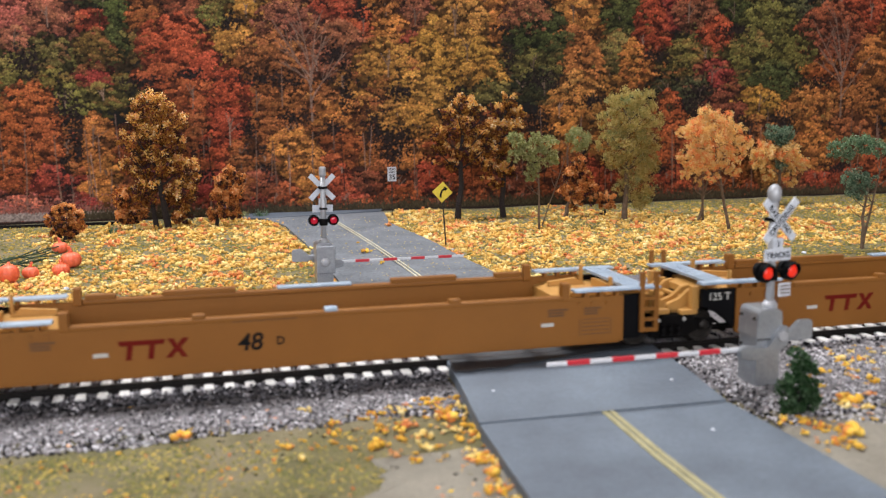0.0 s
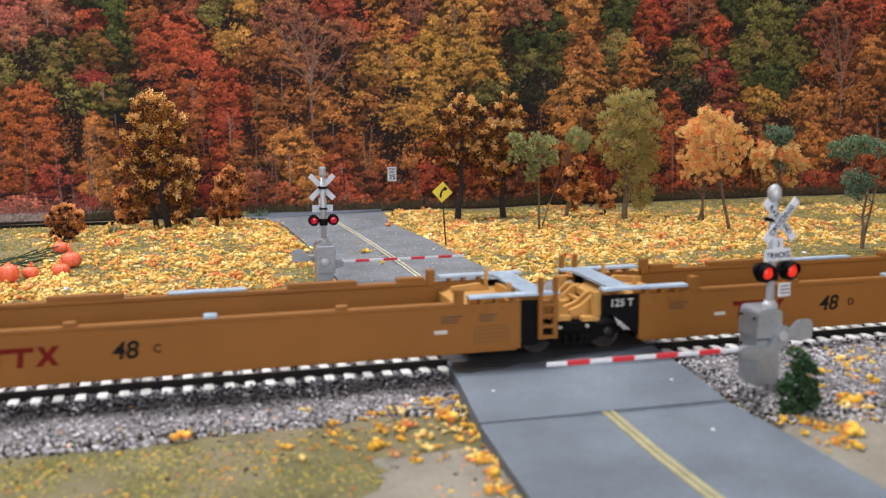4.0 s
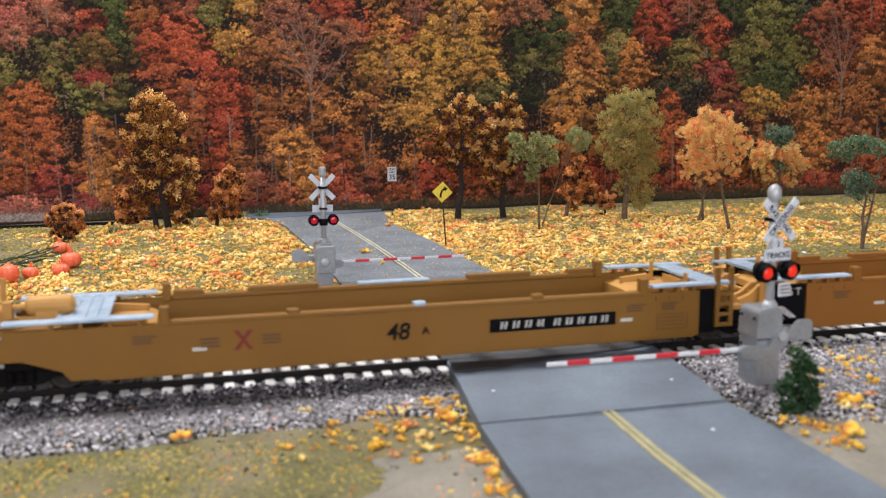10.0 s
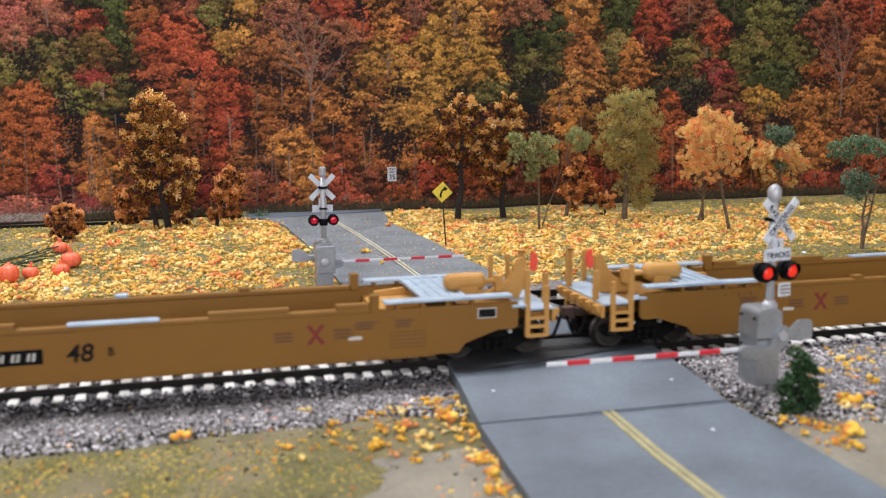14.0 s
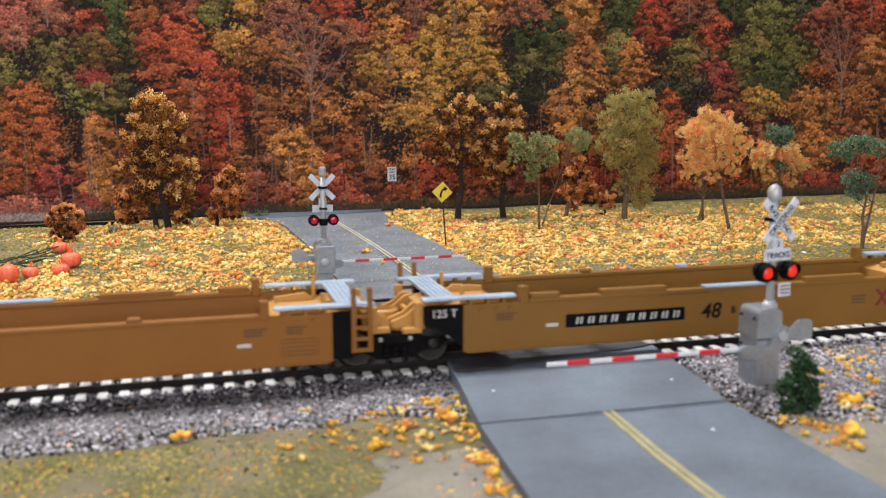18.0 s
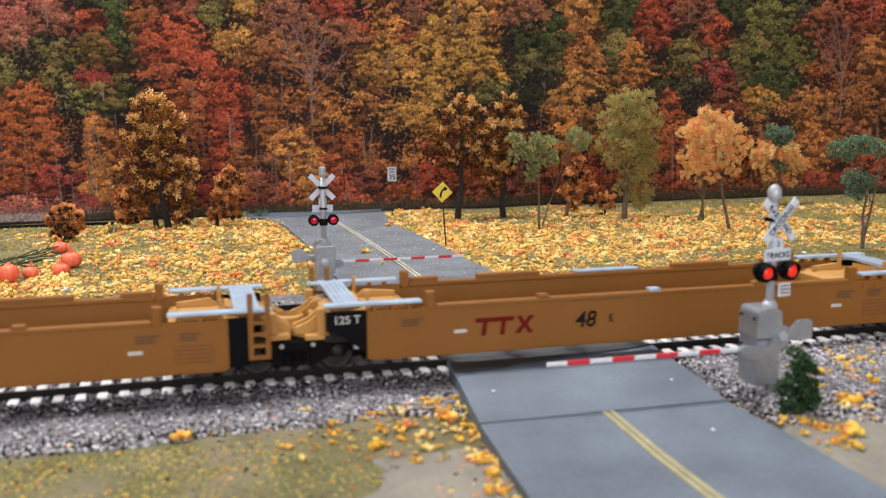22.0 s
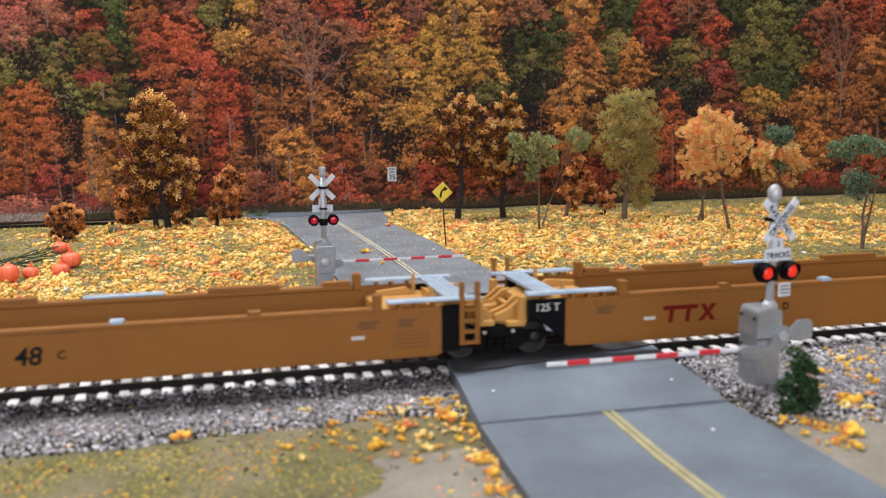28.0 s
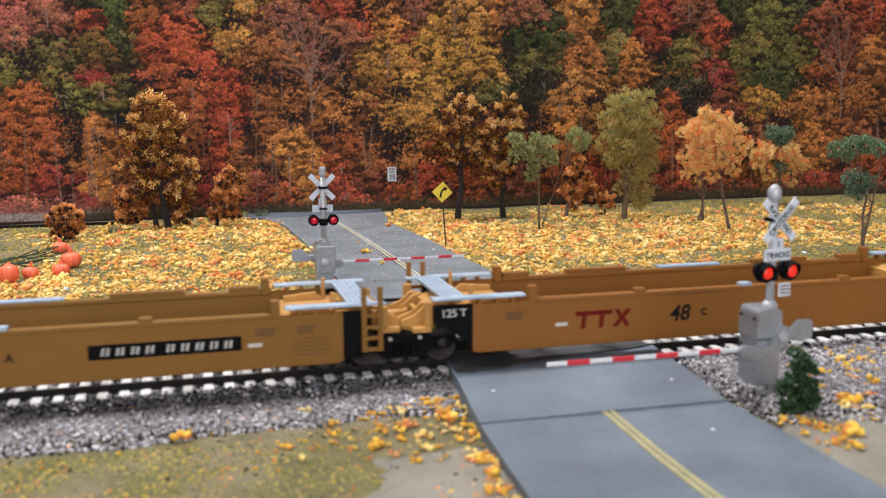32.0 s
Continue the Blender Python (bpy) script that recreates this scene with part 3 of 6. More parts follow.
# painted trees, in thousandths of the print's unit: middle, height of the middle, width, height, hue
PRINT_A = [(-155, 151, 22, 20, "pink"), (-133, 147, 26, 24, "pinkrust"), (-155, 131, 19, 16, "pinkrust"), (-135, 121, 23, 28, "olive"), (-158, 107, 22, 20, "olive"), (-130, 99, 27, 24, "olive"), (-103, 144, 22, 18, "red"), (-102, 124, 26, 28, "moss"), (-85, 151, 23, 18, "green"), (-88, 128, 21, 24, "green"), (-106, 105, 27, 14, "crimson"), (-120, 88, 25, 22, "olive"), (-97, 92, 22, 15, "olive"), (-45, 128, 51, 39, "red"), (-35, 152, 27, 18, "maroon"), (-53, 106, 44, 19, "rustred"), (-21, 107, 27, 27, "red"), (-149, 81, 38, 36, "flame"), (-19, 151, 18, 18, "olive"), (-32, 89, 41, 28, "rustred"), (-65, 148, 24, 20, "rust"), (-68, 130, 20, 16, "moss")]
PRINT_B = [(6, 153, 27, 16, "gold"), (1, 132, 23, 23, "brown"), (39, 145, 47, 32, "pinkrust"), (26, 123, 47, 27, "rust"), (74, 156, 37, 19, "red"), (97, 144, 20, 20, "red"), (78, 132, 35, 27, "pinkrust"), (118, 139, 31, 28, "orange"), (115, 115, 50, 37, "brown"), (26, 109, 45, 17, "rust"), (62, 115, 30, 21, "pinkrust"), (142, 151, 26, 23, "pinkrust"), (155, 142, 21, 24, "gold"), (147, 119, 32, 37, "gold"), (-6, 86, 28, 42, "red"), (17, 85, 34, 24, "rust"), (43, 82, 35, 24, "rust"), (66, 81, 38, 28, "rust"), (91, 80, 30, 28, "brown"), (140, 93, 44, 28, "gold"), (122, 74, 37, 22, "brown"), (136, 131, 14, 13, "crimson")]
PRINT_C = [(178, 147, 40, 37, "brown"), (206, 156, 36, 24, "orange"), (182, 124, 36, 28, "gold"), (231, 153, 41, 27, "pinkrust"), (274, 155, 48, 24, "orange"), (228, 150, 22, 20, "green"), (252, 150, 25, 18, "green"), (240, 133, 45, 30, "green"), (265, 125, 28, 25, "green"), (240, 113, 39, 25, "olive"), (244, 97, 32, 25, "deep"), (272, 137, 30, 14, "rust"), (319, 155, 45, 29, "green"), (341, 151, 28, 29, "red"), (339, 134, 36, 20, "red"), (280, 116, 32, 41, "orange"), (311, 125, 33, 30, "olive"), (326, 116, 23, 35, "orange"), (192, 106, 46, 21, "gold"), (276, 93, 38, 30, "brown"), (265, 76, 43, 26, "orange"), (202, 92, 32, 21, "olive")]
PRINT_D = [(360, 158, 23, 25, "crimson"), (382, 158, 40, 30, "pinkrust"), (403, 142, 29, 25, "red"), (375, 119, 29, 31, "olive"), (401, 107, 36, 26, "crimson"), (419, 160, 36, 25, "green"), (453, 152, 53, 31, "olive"), (437, 121, 47, 41, "olive"), (477, 121, 43, 42, "olive"), (461, 101, 48, 31, "green"), (444, 82, 42, 26, "gold"), (515, 141, 67, 47, "maroon"), (549, 161, 44, 26, "red"), (517, 106, 52, 28, "rustred"), (560, 116, 33, 43, "orange"), (501, 82, 46, 33, "orange"), (549, 80, 53, 33, "rust"), (486, 156, 30, 26, "deep"), (381, 88, 37, 33, "deep"), (590, 142, 48, 60, "rust"), (411, 78, 38, 29, "maroon")]
PRINT_E = [(-12, 64, 28, 38, "red"), (2, 43, 24, 28, "rust"), (20, 60, 28, 28, "rust"), (34, 64, 33, 20, "rust"), (41, 46, 37, 38, "orange"), (53, 24, 29, 34, "orange"), (78, 76, 38, 24, "orange"), (77, 50, 34, 29, "rustred"), (71, 23, 25, 25, "red"), (100, 76, 25, 25, "rust"), (136, 71, 40, 25, "brown"), (131, 43, 35, 25, "orange"), (98, 23, 30, 15, "maroon"), (122, 11, 40, 15, "rustred"), (150, 26, 26, 30, "red"), (18, 20, 33, 25, "maroon"), (5, 12, 20, 13, "crimson"), (108, 41, 23, 27, "rust"), (168, 49, 33, 36, "rustred"), (192, 16, 39, 28, "rustred"), (31, 14, 26, 19, "rustred"), (84, 9, 27, 13, "red"), (93, 3, 36, 11, "rustred")]
PRINT_F = [(-162, 54, 17, 49, "flame"), (-142, 58, 29, 39, "rustred"), (-157, 11, 34, 17, "pink"), (-136, 29, 22, 23, "crimson"), (-104, 62, 26, 27, "orange"), (-100, 36, 26, 28, "orange"), (-114, 12, 18, 14, "crimson"), (-106, 20, 22, 28, "orange"), (-35, 60, 27, 36, "rust"), (-19, 52, 15, 28, "red"), (-33, 18, 19, 28, "crimson"), (-57, 23, 25, 26, "maroon"), (-82, 16, 24, 21, "rust"), (-76, 49, 24, 34, "rustred"), (-158, 33, 27, 25, "rustred"), (-48, 42, 25, 25, "rustred"), (-179, 80, 22, 80, "rust"), (-3, 15, 21, 22, "rust"), (-124, 54, 19, 16, "rust")]
PRINT_G = [(226, 52, 39, 32, "rust"), (270, 55, 33, 31, "orange"), (359, 59, 35, 62, "rustred"), (366, 10, 30, 27, "red"), (443, 49, 50, 40, "rust"), (503, 42, 50, 43, "orange"), (539, 51, 51, 44, "rust"), (565, 20, 40, 44, "rustred"), (523, 6, 51, 24, "red"), (484, 3, 35, 23, "maroon"), (328, 16, 35, 32, "rustred"), (256, 23, 35, 33, "rustred"), (216, 20, 34, 28, "maroon"), (420, 15, 44, 35, "rustred"), (396, 54, 38, 34, "rust"), (306, 51, 36, 33, "brown"), (286, 18, 31, 29, "red"), (599, 41, 49, 62, "orange"), (464, 18, 34, 30, "brown"), (392, 5, 33, 15, "maroon")]
# dark gaps between the painted crowns
GAPS_HIGH = [(-148, 115, 17, 18), (-70, 101, 24, 6), (-122, 83, 15, 24), (-35, 107, 16, 6), (21, 103, 38, 7), (-5, 145, 17, 9), (73, 122, 15, 13), (94, 153, 11, 8), (82, 94, 9, 26), (124, 93, 20, 9), (175, 86, 16, 20), (216, 121, 9, 18), (290, 86, 15, 9), (245, 103, 25, 12), (394, 94, 22, 6), (346, 122, 23, 8), (500, 99, 29, 7), (419, 143, 27, 8)]
GAPS_LOW = [(126, 56, 20, 18), (104, 66, 12, 22), (-125, 30, 8, 33), (-117, 60, 9, 21), (-28, 40, 12, 21), (117, 45, 14, 22), (72, 66, 12, 10), (42, 73, 17, 9), (19, 39, 11, 17), (534, 22, 24, 20), (349, 26, 16, 29), (429, 59, 17, 20), (384, 79, 21, 24), (240, 66, 20, 23), (197, 60, 14, 27), (326, 79, 12, 24), (7, 65, 10, 13), (468, 63, 23, 20)]
# pale painted stems: place, foot, top
STEMS = [(72, 49, 70), (97, 32, 61), (137, 16, 54), (11, 8, 63), (-108, 17, 66), (-110, 17, 33), (-130, 13, 63), (27, 21, 56), (36, 34, 56), (323, -12, 27), (550, 1, 62), (-35, 16, 40), (33, 82, 112), (139, 9, 31), (-154, 10, 67), (442, 9, 54), (365, 11, 60)]


def printed_forest():
    rng = np.random.default_rng(21)
    board = thing("backdrop", pose(0, 0, 0), "printed autumn forest photograph on a board behind the layout", "backdrop", kind="structure")
    M["backdrop_board"] = grained("backdrop_print_ground", "1d140f", "33201a", 60, 900, 0.85, bump=0.0)
    part("board", boxed(WEST + 0.01, EAST - 0.01, BACK_Y, BACK_Y + 0.006, -0.012, 0.36), "backdrop_board", board)
    m, nt, b = shader("printed_ink")
    at = nt.nodes.new("ShaderNodeAttribute")
    at.attribute_name = "ink"
    nt.links.new(at.outputs["Color"], b.inputs["Base Color"])
    b.inputs["Roughness"].default_value, b.inputs["Specular IOR Level"].default_value = 0.8, 0.2
    M["ink_print"] = m
    trees = [(x / 1000, z / 1000, w / 1000, h / 1000, c) for x, z, w, h, c in PRINT_A + PRINT_B + PRINT_C + PRINT_D + PRINT_E + PRINT_F + PRINT_G]
    zx, zz = np.array([t[0] for t in trees]), np.array([t[1] for t in trees])
    marks = []

    def put(cx, cz, sx, sz, ang, col):
        """Dabs of ink as arrays: centre, half sizes, turn, colour; later ones lie over earlier ones."""
        marks.append(np.column_stack([cx, cz, sx, sz, np.cos(ang), np.sin(ang), col]).astype(np.float32))

    def ink(name):
        return np.array(lin(HUES[name])[:3]) * INK * rng.uniform(0.88, 1.12) * np.array([1.0, rng.uniform(0.94, 1.06), rng.uniform(0.9, 1.1)])

    def stem(x, z0, z1, wide, tone):
        n = int(24 + (z1 - z0) * 900)
        tz = np.linspace(z0, z1, n)
        lean = rng.normal() * 0.04
        gap = np.where(np.sin(tz * 420 + x * 900) + rng.normal(size=n) * 0.4 > 0.7, 0.15, 1.0)
        put(x + (tz - z0) * lean + rng.normal(size=n).cumsum() * 0.00006, tz, np.full(n, wide) * gap * np.linspace(1.15, 0.6, n), np.full(n, (z1 - z0) / n), np.zeros(n), np.tile(tone, (n, 1)) * rng.uniform(0.6, 1.15, (n, 1)))

    def limb(x, z, lean, ln, wide, tone):
        n = int(20 + ln * 900)
        t = np.linspace(0, 1, n)
        put(x + ln * lean * t ** 1.2 + rng.normal(size=n).cumsum() * 0.00005, z + ln * t, wide * (1.15 - 0.85 * t), np.full(n, ln / n * 0.9), np.full(n, -lean * 0.6), np.tile(tone, (n, 1)) * rng.uniform(0.6, 1.1, (n, 1)))

    def dark(cx, cz, w, h, n):
        r = rng.normal(size=(n, 2)) * 0.36
        put(cx + w * r[:, 0], (cz + h * r[:, 1]).clip(0.002, 1), rng.uniform(0.0005, 0.0012, n), rng.uniform(0.0004, 0.0009, n), rng.uniform(0, 6.3, n), np.tile([0.030, 0.019, 0.018], (n, 1)) * rng.uniform(0.4, 1.6, (n, 1)))

    def painted_tree(cx, cz, w, h, base, other, dense=1.0):
        """A crown of flat ragged sprays of fine leaves, lighter above, with uneven gaps where the dark wood shows."""
        rx, rz = w / 2, h / 2
        n = int(300 * w * h / 0.0012)
        a, r = rng.uniform(0, 2 * np.pi, n), np.sqrt(rng.random(n)) * 0.98
        put(cx + rx * r * np.cos(a), (cz + rz * r * np.sin(a)).clip(0.001, 1), np.full(n, 0.0012), np.full(n, 0.0009), rng.uniform(0, 6.3, n), (base * 0.30 + np.array([0.004, 0.003, 0.004]))[None] * rng.uniform(0.35, 1.5, (n, 1)))
        sprays = int(66 * dense * w * h / 0.0012) + 8
        a, r = rng.uniform(0, 2 * np.pi, sprays), np.sqrt(rng.random(sprays)) * rng.uniform(0.9, 1.12, sprays)
        sx, sz = r * np.cos(a), r * np.sin(a)
        sx *= 1.0 - 0.30 * np.clip(sz, 0, 1)
        seed = rng.uniform(0, 90)
        for j in np.argsort(-sz + rng.normal(size=sprays) * 0.5):
            ox, oz = cx + rx * sx[j], cz + rz * sz[j]
            hole = noise.noise(Vector((ox * 150, oz * 260, seed)))
            if hole < -0.22:
                continue
            wide, tall = rng.uniform(0.0016, 0.0058), rng.uniform(0.0007, 0.0019)
            lit = (0.90 + 0.20 * sz[j] + 0.08 * sx[j] + 0.50 * hole) * rng.uniform(0.74, 1.22)
            leaf = base + (other - base) * min(1.0, max(0.0, rng.normal() * 0.22 + 0.5 * (r[j] - 0.6)))
            n = int(rng.integers(26, 44))
            aa, rr = rng.uniform(0, 2 * np.pi, n), np.sqrt(rng.random(n))
            dx, dz = rr * np.cos(aa), rr * np.sin(aa)
            droop = -0.5 * tall * dx * dx + 0.5 * tall * np.sin(dx * 3 + j) - 0.25 * wide * dx * sx[j]
            order = np.argsort(dz + rng.normal(size=n) * 0.35)
            dx, dz, droop = dx[order], dz[order], droop[order]
            tone = lit * (0.84 + 0.20 * dz) * np.exp(rng.normal(size=n) * 0.30)
            col = leaf[None] * tone[:, None].clip(0.12, 1.7) * rng.uniform(0.93, 1.08, (n, 3))
            s = rng.uniform(0.00030, 0.00066, n)
            put(ox + wide * dx, (oz + tall * dz + droop).clip(0.002, 1), s * 1.15, s * 0.8, rng.normal(size=n) * 0.6, col.clip(0, 1))
        if rng.random() < 0.35:
            x, z = cx + rng.normal() * w * 0.12, cz - rz * 0.5
            tone = np.array([0.26, 0.17, 0.13]) * rng.uniform(0.55, 1.0)
            stem(x, z, z + rz * 1.0, 0.00035, tone)
            for _ in range(3):
                limb(x, z + rz * rng.uniform(0.2, 0.8), rng.normal() * 0.6, rz * rng.uniform(0.3, 0.6), 0.0003, tone * 0.9)

    # plain woods first, then the trees that stand out, the far (high) ones before the near
    for z0 in (0.21, 0.19, 0.165, 0.14, 0.115, 0.09, 0.065, 0.04, 0.02):
        x = -0.34
        while x < 0.66:
            x += rng.uniform(0.02, 0.036)
            cx, cz = x, z0 + rng.normal() * 0.005
            k = int(np.argmin((zx - cx) ** 2 + (zz - cz) ** 2))
            painted_tree(cx, cz, rng.uniform(0.028, 0.042), rng.uniform(0.03, 0.045), ink(trees[k][4]) * 0.8, ink("rust") * 0.8, 0.6)
    for x, z, w, h, c in sorted(trees, key=lambda t: -(t[1] - t[3] * 0.5)):
        k = np.argsort((zx - x) ** 2 + (zz - z) ** 2)[1 + int(rng.integers(0, 3))]
        painted_tree(x, z, w * 1.12, h * 1.12, ink(c), ink(trees[k][4]))
        if rng.random() < 0.5:
            dark(x + rng.normal() * w * 0.3, z - h * 0.55, w * 0.35, 0.003, 30)
    for x, z, w, h in GAPS_HIGH + GAPS_LOW:
        dark(x / 1000, z / 1000, w / 1000, h / 1000, int(16 + w * h * 0.55))
    # leafy undergrowth over the feet of the trees
    for _ in range(150):
        x, z = rng.uniform(-0.33, 0.66), rng.uniform(0.002, 0.05)
        k = int(np.argmin((zx - x) ** 2 + (zz - z) ** 2))
        painted_tree(x, z, rng.uniform(0.010, 0.02), rng.uniform(0.005, 0.010), ink(trees[k][4]) * rng.uniform(0.8, 1.15), ink("rustred"))
    for x, z0, z1 in STEMS:
        stem(x / 1000, max(0.004, z0 / 1000), z1 / 1000, rng.uniform(0.00035, 0.00055), np.array([0.24, 0.14, 0.10]) * rng.uniform(0.55, 1.0))
    for _ in range(70):
        x, z = rng.uniform(-0.3, 0.6), rng.uniform(0.004, 0.05)
        stem(x, z, z + rng.uniform(0.014, 0.04), rng.uniform(0.0002, 0.0004), np.array([0.24, 0.15, 0.12]) * rng.uniform(0.5, 1.1) if rng.random() < 0.6 else np.array([0.03, 0.02, 0.02]))
    # bare pale limbs of two half-leafless crowns
    for bx, bz in ((0.056, 0.091), (0.529, 0.089)):
        stem(bx, bz - 0.02, bz + 0.012, 0.0007, np.array([0.20, 0.13, 0.10]))
        for lean, ln, up in ((-0.55, 0.052, 0.004), (-0.18, 0.055, 0.012), (0.10, 0.046, 0.010), (-0.9, 0.026, 0.012), (0.75, 0.036, -0.004), (-0.35, 0.038, 0.016), (0.4, 0.03, 0.014), (-1.3, 0.018, 0.008)):
            limb(bx, bz + up, lean, ln, 0.00045, np.array([0.23, 0.14, 0.105]))
            for _ in range(5):
                u = rng.uniform(0.35, 0.9)
                limb(bx + ln * lean * u ** 1.2, bz + up + ln * u, lean + rng.normal() * 0.5, ln * rng.uniform(0.2, 0.4), 0.0003, np.array([0.19, 0.11, 0.08]))
    # pinkish mist low in the print
    n = 3600
    gx, gz = -0.150 + rng.normal(size=n) * 0.045, rng.gamma(1.3, 0.0032, n).clip(0, 0.018) + 0.001
    put(gx, gz, np.full(n, 0.0006), np.full(n, 0.0005), rng.normal(size=n) * 0.3, np.where((gz < 0.0065)[:, None], np.array([[0.26, 0.21, 0.19]]), np.array([[0.25, 0.10, 0.08]])) * rng.uniform(0.5, 1.15, (n, 1)))
    # dry grass at the foot of the print
    n = 9000
    gx, gz = rng.uniform(-0.12, 0.66, n), rng.gamma(2.0, 0.0016, n)
    put(gx, gz, np.full(n, 0.0003), rng.uniform(0.0006, 0.0018, n), rng.normal(size=n) * 0.3, np.tile([0.085, 0.066, 0.036], (n, 1)) * rng.uniform(0.5, 1.2, (n, 1)))
    marks = np.concatenate(marks)
    marks[:, :4] *= PRINT
    for x0, x1, step in ((-0.27, -0.155, 0.0015), (-0.155, 0.495, 0.00038), (0.495, 0.54, 0.0015)):
        printed_panel(marks, x0, x1, 0.0, 0.165, step, board)


def printed_panel(marks, x0, x1, z0, z1, step, board):
    """One flat sheet of the print; each point takes the colour of the topmost dab over it."""
    nx, nz = int(round((x1 - x0) / step)) + 1, int(round((z1 - z0) / step)) + 1
    top = np.full(nx * nz, -1, np.int32)
    cx, cz, sx, sz, ca, sa = marks[:, :6].T
    ix, iz = np.rint((cx - x0) / step).astype(np.int32), np.rint((cz - z0) / step).astype(np.int32)
    sx, sz = np.maximum(sx * 1.25, step * 0.75), np.maximum(sz * 1.25, step * 0.75)
    reach = int(math.ceil(0.0016 / step))
    order = np.arange(len(marks), dtype=np.int32)
    for i in range(-reach, reach + 1):
        for j in range(-reach, reach + 1):
            gx, gz = ix + i, iz + j
            dx, dz = x0 + gx * step - cx, z0 + gz * step - cz
            on = (np.abs(dx * ca + dz * sa) / sx + np.abs(dz * ca - dx * sa) / sz < 1.15) & (gx >= 0) & (gx < nx) & (gz >= 0) & (gz < nz)
            here = np.full(nx * nz, -1, np.int32)
            here[gz[on] * nx + gx[on]] = order[on]
            np.maximum(top, here, out=top)
    col = np.ones((nx * nz, 4), np.float32)
    inked = marks[top, 6:9]
    # the contrast of the print
    inked = inked * ((inked.mean(1) / 0.112).clip(0.03, 5) ** 0.45)[:, None]
    soft = np.where((top >= 0)[:, None], inked, 0.01).reshape(nz, nx, 3)
    # ink spreads a little in the paper
    wide = soft.copy()
    wide[1:-1, 1:-1] = 0.44 * soft[1:-1, 1:-1] + 0.14 * (soft[:-2, 1:-1] + soft[2:, 1:-1] + soft[1:-1, :-2] + soft[1:-1, 2:])
    col[:, :3] = wide.reshape(-1, 3)
    xs, zs = np.meshgrid(x0 + np.arange(nx) * step, z0 + np.arange(nz) * step)
    v = np.stack([xs.ravel(), np.full(nx * nz, BACK_Y - 0.0005), zs.ravel()], 1)
    i = np.arange(nx * nz).reshape(nz, nx)
    f = np.stack([i[:-1, :-1], i[:-1, 1:], i[1:, 1:], i[1:, :-1]], -1).reshape(-1, 4)
    ob = pieces("printed_sheet", v, f, "ink_print", board)
    at = ob.data.color_attributes.new("ink", "FLOAT_COLOR", "POINT")
    at.data.foreach_set("color", col.ravel())


printed_forest()


# ---------------------------------------------------------------- crossing signals with gates
def crossing_signal(m, label, bell, arm_len, twist=0):
    """Faces -y, its arm lies towards -x."""
    s = thing("crossing_signal", m, label, "crossing signal", "crossing signals")
    bm = bmesh.new()
    box(bm, -0.0031, 0.0038, -0.0041, 0.0042, -0.003, 0.0128, bev=0.00022)
    part("pedestal", bm, "grey_paint", s)
    bm = bmesh.new()
    slab(bm, [(-0.0034, 0.0124), (0.0042, 0.0124), (0.0040, 0.0188), (0.0036, 0.0196), (0.0028, 0.0200), (-0.0018, 0.0200), (-0.0025, 0.0197), (-0.0030, 0.0190)], -0.0044, 0.0046)
    bmesh.ops.bevel(bm, geom=bm.edges[:], offset=0.0002, segments=2, affect="EDGES")
    part("gate_housing", bm, "grey_paint", s)
    if not bell:
        part("drive_cover", boxed(-0.0040, 0.0040, 0.0044, 0.0052, 0.0070, 0.0186, bev=0.0003), "grey_paint", s)
        part("pivot_boss", lathe(bmesh.new(), [(0.0019, 0.0050), (0.0019, 0.0060), (0.0012, 0.0064), (0.0003, 0.0065)], "Y", (0.0004, 0, 0.0118)), "silver", s)
    for by, bz in ((-0.0030, 0.0176), (0.0030, 0.0176), (-0.0028, 0.0098), (0.0028, 0.0098)):
        part("bolt", rod(bmesh.new(), (-0.0037, by, bz), (-0.0031, by, bz), 0.00042, seg=8), "dark_steel", s)
    part("cover_seam", boxed(-0.0030, 0.0038, -0.0045, -0.0040, 0.0121, 0.0124), "dark_steel", s)
    part("mast", rod(bmesh.new(), (0, 0, 0.0190), (0, 0, 0.0478), 0.00115, seg=12), "silver", s, smooth=True)
    part("collar", lathe(bmesh.new(), [(0.0020, 0.0192), (0.0020, 0.0206), (0.0014, 0.0214)]), "silver", s)
    if bell:
        part("bell", lathe(bmesh.new(), [(0.0007, 0.0468), (0.0013, 0.0474), (0.0017, 0.0485), (0.0018, 0.0496), (0.0015, 0.0507), (0.0009, 0.0514), (0.0002, 0.0517)], seg=20), "silver", s, "round silver bell", smooth=True)
    else:
        part("bell", lathe(bmesh.new(), [(0.0013, 0.0474), (0.0015, 0.0480), (0.0015, 0.0508), (0.0012, 0.0514)], seg=16), "silver", s, "small silver cylinder bell")
    # crossbuck
    for sg, words, dy in ((1, "RAILROAD", 0.0), (-1, "CROSSING", -0.0005)):
        bm = boxed(-0.0071, 0.0071, -0.0002, 0.0002, -0.0011, 0.0011, bev=0.0001)
        bl = part("crossbuck_blade", bm, "sign_white", s)
        bl.matrix_basis = pose(0, -0.0022 + dy, 0.0427, 0, 45 * sg, 0)
        lettering(words, 0.0021, "ink", bl, pose(0, -0.00026, 0, 90, 0, 0), bold=0.012)
    part("clamp", boxed(-0.0018, 0.0018, -0.0018, 0.0015, 0.0422, 0.0432, bev=0.0002), "truck", s)
    # track-count sign in the shape of an upturned T
    bm = bmesh.new()
